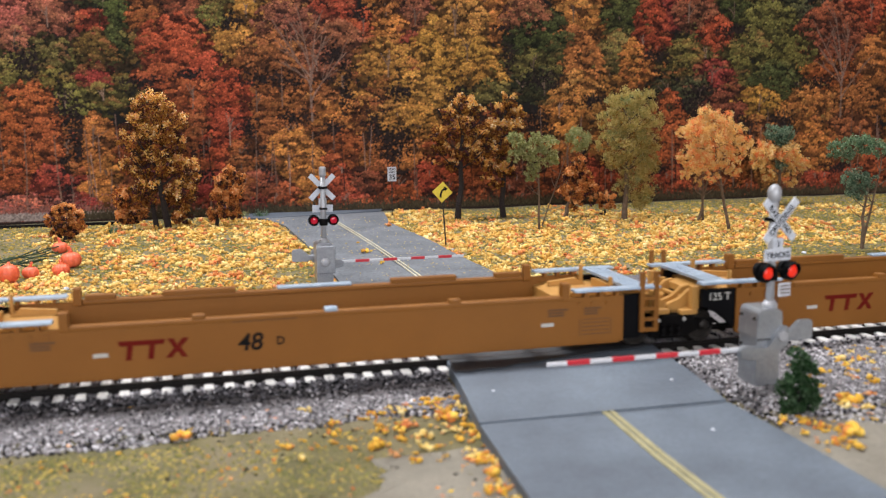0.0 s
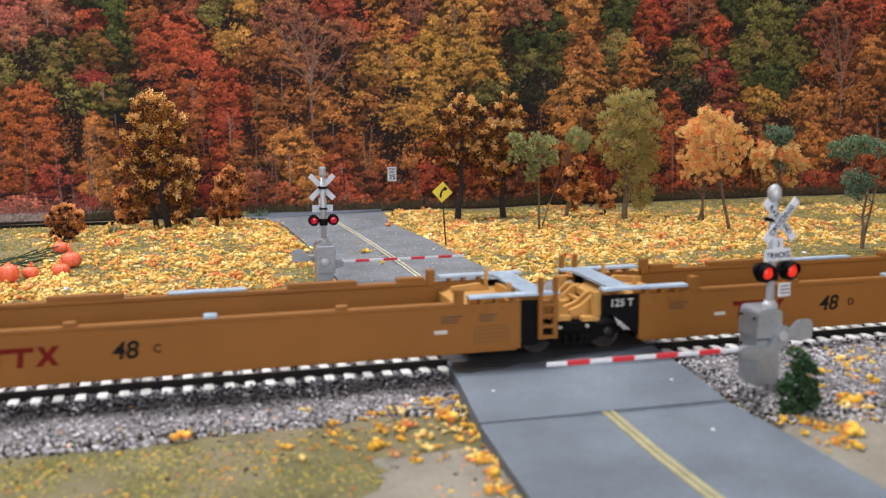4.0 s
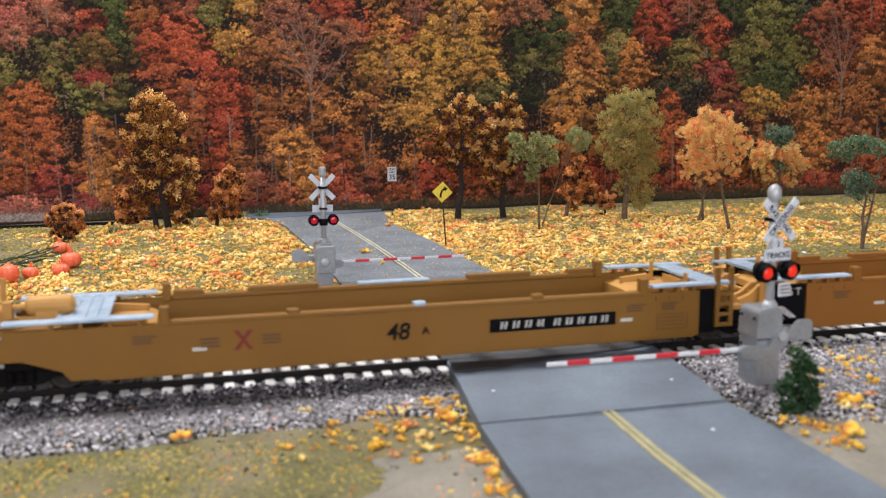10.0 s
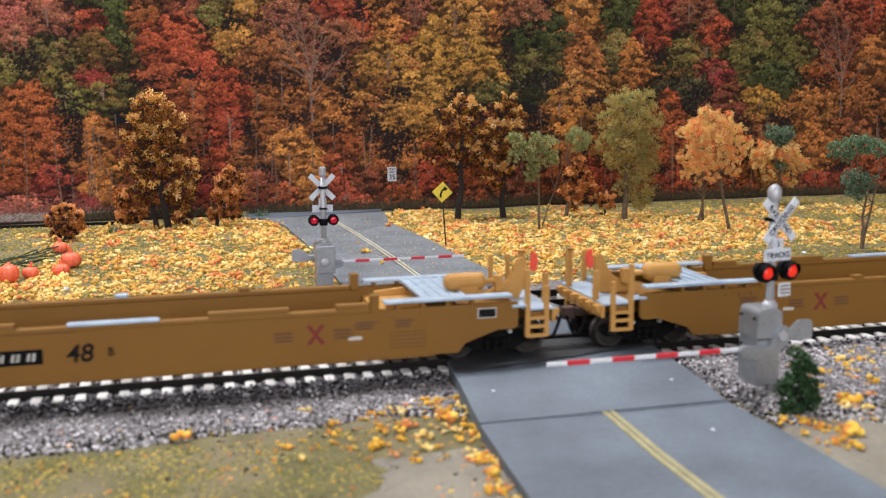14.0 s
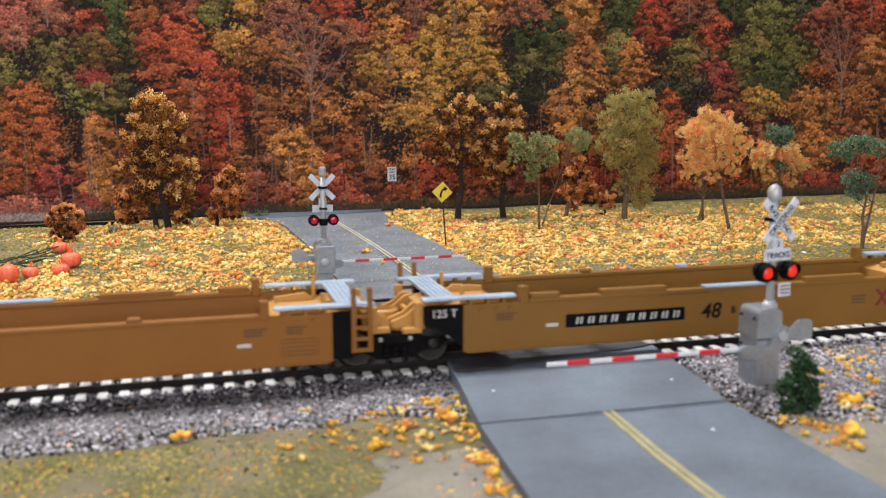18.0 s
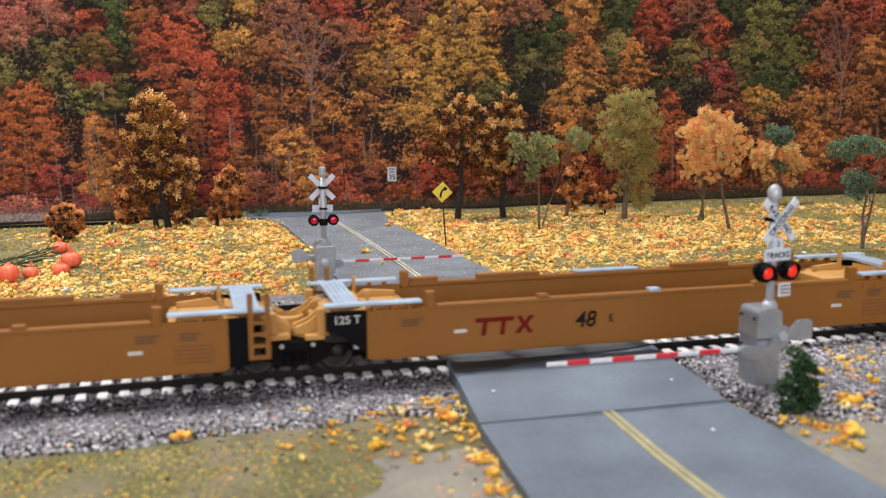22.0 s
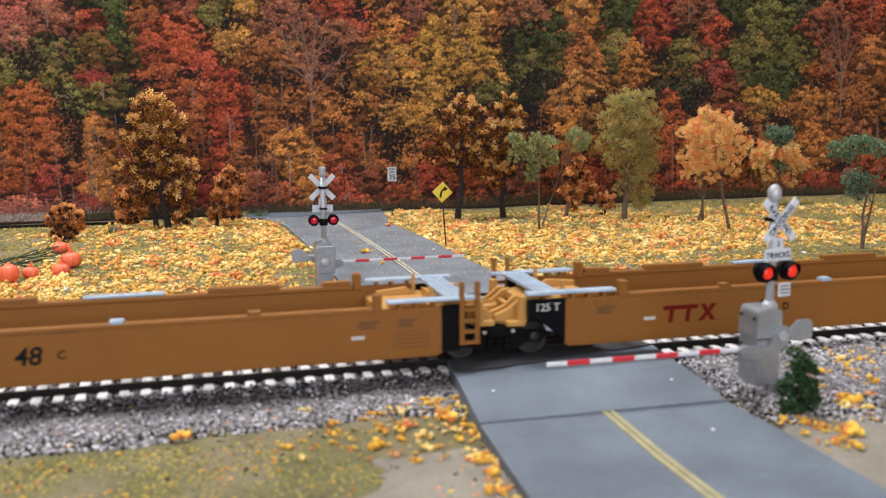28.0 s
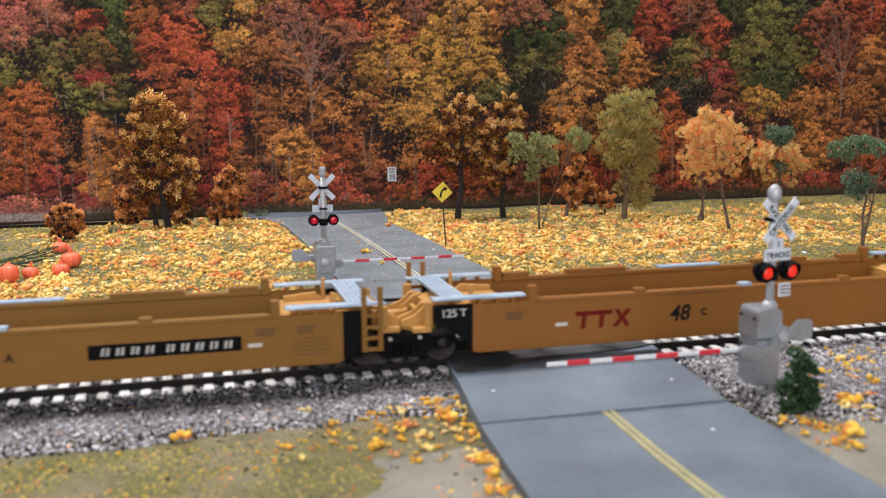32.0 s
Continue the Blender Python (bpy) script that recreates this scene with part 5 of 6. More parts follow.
# ---------------------------------------------------------------- pumpkins and vine
def pumpkin(x, y, r, tall, tip):
    p = thing("pumpkin", pose(x, y, ground_z(x, y), 0, 0, 40 * x * 1000 % 360), "ribbed orange model pumpkin on the grass", "pumpkin", "pumpkins by the vine")
    bm = bmesh.new()
    nu, nv = 40, 12
    rings = []
    for j in range(nv + 1):
        a = math.pi * (0.02 + 0.96 * j / nv)
        ring = []
        for i in range(nu):
            b = 2 * math.pi * i / nu
            k = r * (1 + 0.16 * abs(math.sin(4 * b)) ** 0.6 - 0.12) * math.sin(a) ** 0.8
            ring.append(bm.verts.new((k * math.cos(b), k * math.sin(b), r * tall * (1 - math.cos(a) * 1.0))))
        rings.append(ring)
    for a, b in zip(rings, rings[1:]):
        for i in range(nu):
            bm.faces.new((a[i], a[(i + 1) % nu], b[(i + 1) % nu], b[i]))
    bm.faces.new(rings[0])
    bm.faces.new(rings[-1][::-1])
    part("body", bm, "pumpkin", p, smooth=True)
    bm = bmesh.new()
    z = 2 * r * tall
    rod(bm, (0, 0, z - 0.0004), (0.0003, 0, z + tip * 0.5), r * 0.26, r * 0.18, 6)
    rod(bm, (0.0003, 0, z + tip * 0.5), (0.0009, 0, z + tip), r * 0.18, r * 0.16, 6)
    part("stalk", bm, "pumpkin", p)


pumpkin(-0.1058, 0.1762, 0.00410, 0.95, 0.0005)
pumpkin(-0.0987, 0.1846, 0.00345, 0.72, 0.0020)
pumpkin(-0.0950, 0.2560, 0.00375, 0.72, 0.0023)
pumpkin(-0.0848, 0.2066, 0.00440, 0.78, 0.0027)
pumpkin(-0.0869, 0.1878, 0.00355, 0.72, 0.0014)


def vine():
    rng = np.random.default_rng(50)
    v = thing("vine", pose(-0.1053, 0.2301, ground_z(-0.1053, 0.2301)) @ Matrix.Scale(0.885, 4), "tangled dark green vine lying on the grass", "vine")
    for k in range(8):
        bm = bmesh.new()
        p = Vector((-0.018 + rng.normal() * 0.002, -0.01 + rng.normal() * 0.008, 0.0005))
        g = rng.uniform(0.2, 1.0)
        for i in range(9):
            q = p + Vector((0.0034 * math.cos(g * 0.4), 0.0042 * math.sin(g), rng.normal() * 0.0005 + 0.0003))
            q.z = max(0.0005, q.z)
            rod(bm, p, q, 0.00036, 0.00036, 5)
            e = q + Vector((rng.normal() * 0.0015, rng.normal() * 0.0015, 0.0012))
            rod(bm, q, e, 0.00018, 0.00008, 4)
            g += rng.normal() * 0.5
            p = q
        part("tendril", bm, "vine", v)


vine()


# ---------------------------------------------------------------- small things on the ground
def ground_lump(name, x, y, r, material, label, category, seed, bits=9, z=None):
    """A clump of small pieces pressed together."""
    rng = np.random.default_rng(seed)
    base = ground_z(x, y) if z is None else z
    c = rng.normal(size=(bits, 3)) * r * np.array([0.55, 0.55, 0.3])
    c[:, 2] = np.abs(c[:, 2]) + r * 0.25
    ob = scattered(name, c, rng.uniform(0.4, 0.62, bits) * r, LUMP, material, rng, 0.85, 0.15)
    ob.location = (x, y, base)
    return tagged(ob, label, category)


for x, y, r, seed in ((0.0475, 0.2037, 0.00188, 61), (0.0777, 0.2955, 0.00163, 62), (0.0490, 0.1706, 0.00109, 63), (0.0494, 0.2328, 0.00079, 64)):
    ground_lump("leaf_clump", x, y, r, "litter_few" if seed != 62 else "litter_orange", "clump of fallen leaves lying on the far road", "leaves", seed, z=0.0002)
for x, y, r, seed in ((-0.0319, 0.2501, 0.00228, 65), (-0.0524, 0.2860, 0.00207, 66), (0.3078, 0.2564, 0.00227, 67), (0.2127, 0.2000, 0.00197, 68), (0.1158, 0.2886, 0.00223, 69), (-0.0023, 0.2936, 0.00180, 70), (0.2644, 0.1884, 0.00216, 71)):
    ground_lump("leaf_heap", x, y, r, "litter_orange", "small heap of orange leaves on the grass", "leaves", seed, 14)
for x, y, r, seed in ((-0.0365, -0.0253, 0.00208, 72), (0.0263, -0.0278, 0.00218, 73), (0.0260, -0.0655, 0.00181, 74), (0.1095, -0.0714, 0.00242, 75), (0.1206, -0.0543, 0.00221, 76)):
    ground_lump("leaf_clump", x, y, r, "litter_few", "yellow leaf clump lying beside the track bed", "leaves", seed, 12)


def pebble(x, y, r, material, label, seed, z=None):
    rng = np.random.default_rng(seed)
    bm = bmesh.new()
    bmesh.ops.create_icosphere(bm, subdivisions=2, radius=r)
    for v in bm.verts:
        v.co *= 1 + 0.28 * noise.noise(v.co * (1.1 / r) + Vector((seed, 0, 0)))
        v.co.z = max(v.co.z * 0.7, -r * 0.25)
    ob = mesh_object("pebble", bm, material)
    ob.location = (x, y, (ground_z(x, y) if z is None else z) + r * 0.25)
    tagged(ob, label, "pebble")


pebble(0.0807, 0.2007, 0.00081, "sign_white", "small white pebble on the road edge", 81, 0.0002)
pebble(0.0919, 0.2085, 0.00089, "sign_white", "small white pebble by the sign post", 82)
pebble(0.2503, 0.1500, 0.00119, "sign_white", "white pebble among the leaves", 83)
pebble(-0.0811, 0.1514, 0.00147, "silver", "grey pebble on the leafy verge", 84)
for x, y, seed in ((0.0399, -0.0224, 85), (0.0808, -0.0597, 86), (0.0884, -0.0255, 87)):
    pebble(x, y, 0.0005, "sign_white", "tiny white stone chip on the near road", seed, -0.0020 if y < -0.043 else -0.0006)


def grass_tuft(x, y, h, material, label, seed):
    rng = np.random.default_rng(seed)
    t = thing("grass_tuft", pose(x, y, ground_z(x, y)), label, "grass")
    n = 90
    a, d = rng.uniform(0, 6.28, n), rng.random(n) ** 0.5 * h * 0.5
    foot = np.stack([d * np.cos(a), d * np.sin(a), np.zeros(n)], 1)
    tip = foot * 1.7 + np.stack([rng.normal(size=n) * h * 0.1, rng.normal(size=n) * h * 0.1, rng.uniform(0.5, 1.0, n) * h], 1)
    w = np.stack([-np.sin(a), np.cos(a), np.zeros(n)], 1) * h * 0.05
    v = np.stack([foot - w, foot + w, tip], 1).reshape(-1, 3)
    pieces("blades", v, np.arange(n * 3).reshape(-1, 3), material, t)


grass_tuft(-0.0747, 0.3219, 0.00593, "leaf_teal", "small grey-green grass tuft on the verge", 91)
grass_tuft(0.0103, 0.3624, 0.00746, "leaf_teal", "grey-green grass tuft at the foot of the backdrop", 92)
grass_tuft(-0.0003, 0.3642, 0.00580, "leaf_sage", "pale grass tuft at the foot of the backdrop", 93)
grass_tuft(0.0230, 0.1216, 0.00326, "leaf_bush", "little green tuft at the foot of the far signal", 94)


# ---------------------------------------------------------------- the train
HALF = 0.0175
MOVERS = []


def ladder(parent, xa, xb, y, z0, z1, post_top, rungs, paint):
    """Two stiles and rungs as one bolted frame in the plane y; the stiles run on as handrails."""
    bm = bmesh.new()
    for x in (xa, xb):
        box(bm, x - 0.0007, x + 0.0007, y - 0.0006, y + 0.0006, z0, post_top, bev=0.0002)
    for i in range(rungs):
        z = z0 + 0.0006 + i * (z1 - z0) / max(1, rungs - 1)
        box(bm, xa, xb, y - 0.0005, y + 0.0005, z - 0.0005, z + 0.0005)
    return part("ladder", bm, paint, parent)


def decal(parent, name, material, xa, xb, za, zb, side=-1, lift=0.00012):
    y = side * (HALF + lift)
    return part(name, boxed(xa, xb, min(y, side * HALF), max(y, side * HALF), za, zb), material, parent)


def side_letters(parent, words, size, x, z, material="ink", shear=0.15):
    return lettering(words, size, material, parent, pose(x, -HALF - 0.00008, z, 90, 0, 0), shear=shear, bold=0.018)


def rail_logo(parent, x, z):
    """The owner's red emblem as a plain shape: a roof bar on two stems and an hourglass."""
    y0, y1 = -HALF - 0.00012, -HALF
    bm = bmesh.new()
    w, h = 0.0172, 0.0050
    slab(bm, [(x - w / 2, z + h / 2), (x - w / 2 + 0.0003, z + h / 2 - 0.0013), (x - 0.0064, z + h / 2 - 0.0013), (x - 0.0069, z - h / 2), (x - 0.0055, z - h / 2), (x - 0.0050, z + h / 2 - 0.0013),
              (x - 0.0010, z + h / 2 - 0.0013), (x - 0.0015, z - h / 2), (x - 0.0001, z - h / 2), (x + 0.0004, z + h / 2 - 0.0013), (x + 0.0026, z + h / 2 - 0.0013), (x + 0.0028, z + h / 2)], y0, y1)
    slab(bm, [(x + 0.0028, z - h / 2), (x + 0.0045, z - h / 2), (x + 0.0058, z - 0.0008), (x + 0.0068, z - h / 2), (x + 0.0084, z - h / 2), (x + 0.0067, z), (x + 0.0088, z + h / 2), (x + 0.0070, z + h / 2), (x + 0.0058, z + 0.0008), (x + 0.0050, z + h / 2), (x + 0.0034, z + h / 2), (x + 0.0049, z)], y0, y1)
    return part("emblem", bm, "logo_red", parent)


def hourglass(parent, x, z, r):
    bm = bmesh.new()
    slab(bm, [(x - r, z + r), (x - r * 0.2, z), (x - r, z - r), (x - r * 0.45, z - r), (x, z - r * 0.3), (x + r * 0.45, z - r), (x + r, z - r), (x + r * 0.2, z), (x + r, z + r), (x + r * 0.45, z + r), (x, z + r * 0.3), (x - r * 0.45, z + r)], -HALF - 0.00012, -HALF)
    return part("emblem", bm, "faded_red", parent)


def bulkhead(parent, x, paint):
    s = 1 if x > 0 else -1
    bm = bmesh.new()
    slab(bm, [(x - s * 0.0012, 0.0035), (x - s * 0.0012, 0.0146), (x + s * 0.002, 0.0158), (x + s * 0.0175, 0.0158), (x + s * 0.0175, 0.0146), (x + s * 0.0008, 0.0144), (x, 0.0035)], -HALF + 0.0012, HALF - 0.0012)
    part("end_bulkhead", bm, "cast_lit", parent)
    for y in (-0.009, 0.009):
        bm = bmesh.new()
        slab(bm, [(x + s * 0.001, 0.0158), (x + s * 0.001, 0.0172), (x + s * 0.010, 0.0180), (x + s * 0.013, 0.0158)], y - 0.0008, y + 0.0008)
        part("gusset", bm, "cast_lit", parent)


def inner_end(unit, s, paint):
    """The end over a shared truck: black web plates, walkways, ladder or weight lettering. s = -1 left, 1 right."""
    for side in (-1, 1):
        y0, y1 = sorted((side * (HALF - 0.0006), side * (HALF - 0.0022)))
        if s * side == -1:
            shape = [(0.0840, 0.0045), (0.0892, 0.0045), (0.0900, 0.0060), (0.0900, 0.0172), (0.0840, 0.0172)]
        else:
            shape = [(0.0840, 0.0056), (0.0852, 0.0060), (0.0862, 0.0072), (0.0895, 0.0098), (0.0925, 0.0116), (0.0948, 0.0122), (0.0948, 0.0172), (0.0840, 0.0172)]
        web = part("web_plate", slab(bmesh.new(), [(s * a, b) for a, b in shape], y0, y1), "black", unit, "black end plate")
        if side == -1 and s == -1:
            lettering("125 T", 0.0031, "dull_white", web, pose(-0.0893, -HALF + 0.00052, 0.0150, 90, 0, 0), bold=0.012)
        gy0, gy1 = sorted((side * (HALF + 0.0006), side * (HALF - 0.0030)))
        wk = part("side_walkway", boxed(*sorted((s * 0.0689, s * 0.0955)), gy0, gy1, 0.0188, 0.0196, bev=0.0002), "grate", unit, "pale galvanised walkway")
        for cx in (0.0720, 0.0765, 0.0815):
            part("bracket", boxed(*sorted((s * cx, s * (cx + 0.0010))), *sorted((side * (HALF + 0.0003), side * (HALF - 0.0020))), 0.0172, 0.0188), paint, wk)
        if s * side == -1:
            ladder(unit, *sorted((s * 0.0897, s * 0.0941)), side * (HALF + 0.0001), 0.0062, 0.0155, 0.0238, 4, paint)
        # short grab posts at the inner edge of the cross walkway
        part("grab_post", boxed(*sorted((s * 0.0822, s * 0.0832)), *sorted((side * 0.0118, side * 0.0104)), 0.0158, 0.0216, bev=0.0003), "cast_lit", unit)
    grating(unit, s, 0.0858, 0.0922)
    part("coupling_neck", boxed(*sorted((s * 0.083, s * 0.0945)), -0.0075, 0.0075, 0.0085, 0.0140, bev=0.0004), "black", unit)
    part("neck_web", slab(bmesh.new(), [(s * 0.0840, 0.0140), (s * 0.0945, 0.0140), (s * 0.0945, 0.0160), (s * 0.0840, 0.0184)], -0.0060, 0.0060), "cast_lit", unit)
    # the casting that meets the next unit's: socket on one, ball on the other
    reach, low, high = (0.1012, 0.0100, 0.0158) if s > 0 else (0.1030, 0.0094, 0.0164)
    base = [(0.0940, -0.0112), (0.0975, -0.0118), (reach - 0.0012, -0.0092), (reach + 0.0020, -0.0052), (reach + 0.0028, 0.0), (reach + 0.0020, 0.0052), (reach - 0.0012, 0.0092), (0.0975, 0.0118), (0.0940, 0.0112)]
    bm = deck(bmesh.new(), [(s * x, y) for x, y in base], low, low + 0.0017)
    bmesh.ops.bevel(bm, geom=bm.edges[:], offset=0.0003, segments=2, affect="EDGES")
    casting = part("articulation_casting", bm, "cast_lit", unit, "paler yellow articulation casting")
    part("socket_ring", lathe(bmesh.new(), [(0.0040, low + 0.0017), (0.0042, low + 0.0036), (0.0034, low + 0.0042), (0.0030, low + 0.0020)], at=(s * reach, 0, 0), seg=18), "cast_lit", casting)
    for y, k in ((-0.0098, 0.0), (-0.0052, 0.9), (0.0052, 0.9), (0.0098, 0.0)):
        bm = bmesh.new()
        slab(bm, [(s * 0.0930, low), (s * 0.0930, high + 0.0006 * k), (s * 0.0958, high), (s * 0.0985, low + 0.0042), (s * (reach - 0.0004), low + 0.0030), (s * (reach - 0.0002), low + 0.0010)], y - 0.0008, y + 0.0008)
        bmesh.ops.bevel(bm, geom=bm.edges[:], offset=0.00025, segments=1, affect="EDGES")
        part("casting_rib", bm, "cast_lit", casting)
    part("rib_tie", boxed(*sorted((s * 0.0958, s * 0.0972)), -0.0098, 0.0098, low + 0.0034, low + 0.0046, bev=0.0003), "cast_lit", casting)
    for y in (-0.0134, 0.0134):
        bm = bmesh.new()
        box(bm, *sorted((s * 0.0950, s * 0.1002)), y - 0.0014, y + 0.0014, low + 0.0002, low + 0.0016, bev=0.0003)
        box(bm, *sorted((s * 0.0945, s * 0.0968)), y - 0.0012, y + 0.0012, low + 0.0016, high + 0.0016, bev=0.0003)
        part("bearing_pad", bm, "cast_lit", casting)
    # train line below the end
    bm = bmesh.new()
    rod(bm, (s * 0.0790, -0.0140, 0.0058), (s * 0.0872, -0.0140, 0.0058), 0.0005, seg=6)
    rod(bm, (s * 0.0872, -0.0140, 0.0058), (s * 0.0885, -0.0110, 0.0072), 0.0005, seg=6)
    part("train_line", bm, "truck", unit)


def grating(unit, s, xa, xb):
    """A cross walkway: a rim and narrow treads with slots between them."""
    w = part("cross_walkway", boxed(*sorted((s * xa, s * xb)), -HALF + 0.0030, HALF - 0.0030, 0.0186, 0.0192), "grate", unit, "pale galvanised cross walkway")
    n = 5
    for i in range(n):
        c = xa + 0.0004 + (xb - xa - 0.0008) * i / (n - 1)
        part("tread", boxed(*sorted((s * (c - 0.0005), s * (c + 0.0005))), -HALF + 0.0032, HALF - 0.0032, 0.0192, 0.0195), "grate", w)


def platform_end(unit, s, paint):
    """The coupler end: stepped sill over its own truck, platform, ladders, bracket, brake rigging and coupler."""
    for side in (-1, 1):
        gy0, gy1 = sorted((side * (HALF + 0.0006), side * (HALF - 0.0034)))
        wk = part("side_walkway", boxed(*sorted((s * 0.0689, s * 0.1050)), gy0, gy1, 0.0188, 0.0196, bev=0.0002), "grate", unit, "pale galvanised walkway")
        for cx in (0.0720, 0.0790, 0.0860, 0.0930):
            part("bracket", boxed(*sorted((s * cx, s * (cx + 0.0010))), *sorted((side * (HALF + 0.0003), side * (HALF - 0.0020))), 0.0172, 0.0188), paint, wk)
        part("side_step", boxed(*sorted((s * 0.1050, s * 0.1092)), gy0, gy1, 0.0158, 0.0166, bev=0.0002), "grate", unit, "pale galvanised step")
        y = side * (HALF - 0.0002)
        bm = bmesh.new()
        for x, top in ((0.1096, 0.0262), (0.1152, 0.0214)) if side < 0 else ((0.1096, 0.0250), (0.1152, 0.0250)):
            box(bm, *sorted((s * (x - 0.0007), s * (x + 0.0007))), y - 0.0006, y + 0.0006, 0.0070, top, bev=0.0002)
        for z in (0.0074, 0.0100, 0.0124):
            box(bm, *sorted((s * 0.1096, s * 0.1152)), y - 0.0005, y + 0.0005, z - 0.0005, z + 0.0005)
        part("ladder", bm, "cast_lit", unit)
        part("ladder_back", boxed(*sorted((s * 0.1098, s * 0.1150)), *sorted((y - side * 0.0008, y - side * 0.0016)), 0.0118, 0.0140), paint, unit)
        bm = bmesh.new()
        for x in (0.1170, 0.1180):
            box(bm, *sorted((s * (x - 0.0004), s * (x + 0.0004))), *sorted((side * 0.0108, side * 0.0098)), 0.0150, 0.0232 if side < 0 else 0.0268)
        box(bm, *sorted((s * 0.1166, s * 0.1184)), *sorted((side * 0.0108, side * 0.0098)), 0.0228 if side < 0 else 0.0264, 0.0236 if side < 0 else 0.0272)
        part("handrail", bm, "cast_lit", unit)
    grating(unit, s, 0.0800, 0.0925)
    part("end_platform", boxed(*sorted((s * 0.1090, s * 0.1178)), -HALF + 0.0006, HALF - 0.0006, 0.0144, 0.0151, bev=0.0002), "grate", unit, "pale end platform")
    part("end_sill", boxed(*sorted((s * 0.1172, s * 0.1184)), -HALF + 0.001, HALF - 0.001, 0.0108, 0.0144, bev=0.0003), "cast_lit", unit)
    for i in range(6):
        y = -0.0145 + i * 0.0058
        bm = slab(bmesh.new(), [(s * 0.1183, 0.0143), (s * 0.1198, 0.0141), (s * 0.1196, 0.0128), (s * 0.1183, 0.0112)], y - 0.0011, y + 0.0011)
        part("sill_knee", bm, "cast_lit", unit)
    bm = bmesh.new()
    slab(bm, [(s * 0.1015, 0.0150), (s * 0.1030, 0.0176), (s * 0.1062, 0.0190), (s * 0.1092, 0.0204), (s * 0.1108, 0.0228), (s * 0.1112, 0.0256), (s * 0.1120, 0.0268), (s * 0.1140, 0.0270), (s * 0.1148, 0.0258), (s * 0.1144, 0.0236), (s * 0.1140, 0.0205), (s * 0.1130, 0.0180), (s * 0.1124, 0.0150)], -0.0026, -0.0008)
    bmesh.ops.bevel(bm, geom=bm.edges[:], offset=0.0004, segments=2, affect="EDGES")
    part("brake_bracket", bm, "cast_lit", unit)
    bm = slab(bmesh.new(), [(s * 0.1152, 0.0236), (s * 0.1164, 0.0228), (s * 0.1174, 0.0236), (s * 0.1178, 0.0262), (s * 0.1170, 0.0286), (s * 0.1158, 0.0290)], -0.0036, -0.0024)
    bmesh.ops.bevel(bm, geom=bm.edges[:], offset=0.0003, segments=2, affect="EDGES")
    part("brake_wheel", bm, "red_plate", unit, "red brake wheel on the end bracket")
    bm = bmesh.new()
    lathe(bm, [(0.0014, 0.0885), (0.0024, 0.0895), (0.0026, 0.0905), (0.0026, 0.0990), (0.0022, 0.1000), (0.0012, 0.1006)], "X", (0, -0.0062, 0.0216), 16)
    if s < 0:
        for v in bm.verts:
            v.co.x = -v.co.x
    cyl = part("brake_cylinder", bm, "cast_lit", unit, smooth=False)
    part("saddle", boxed(*sorted((s * 0.0925, s * 0.0980)), -0.0086, -0.0038, 0.0184, 0.0204, bev=0.0003), "cast_lit", cyl)
    bm = bmesh.new()
    rod(bm, (s * 0.1004, -0.0062, 0.0214), (s * 0.1060, -0.0030, 0.0206), 0.0008, seg=8)
    box(bm, *sorted((s * 0.1040, s * 0.1064)), -0.0056, -0.0026, 0.0180, 0.0226, bev=0.0003)
    part("brake_lever", bm, "cast_lit", unit)
    part("centre_sill", boxed(*sorted((s * 0.083, s * 0.1172)), -0.0058, 0.0058, 0.0092, 0.0144, bev=0.0005), paint, unit)
    part("deck_plate", boxed(*sorted((s * 0.0925, s * 0.1090)), -0.0130, 0.0130, 0.0144, 0.0150, bev=0.0002), paint, unit)
    bm = bmesh.new()
    box(bm, *sorted((s * 0.1172, s * 0.1212)), -0.0014, 0.0014, 0.0082, 0.0106, bev=0.0003)
    box(bm, *sorted((s * 0.1205, s * 0.1245)), -0.0030, 0.0006, 0.0076, 0.0114, bev=0.0006)
    box(bm, *sorted((s * 0.1222, s * 0.1240)), 0.0004, 0.0028, 0.0080, 0.0108, bev=0.0005)
    part("coupler", bm, "rust", unit, "dark rusty knuckle coupler")
    bm = bmesh.new()
    p = Vector((s * 0.1180, -0.005, 0.0095))
    tube(bm, [p] + [Vector((s * (0.1180 + 0.0064 * i / 10), -0.005, 0.0095 - 0.0062 * math.sin(math.pi * i / 10))) for i in range(1, 11)], 0.0005)
    part("air_hose", bm, "black", unit)


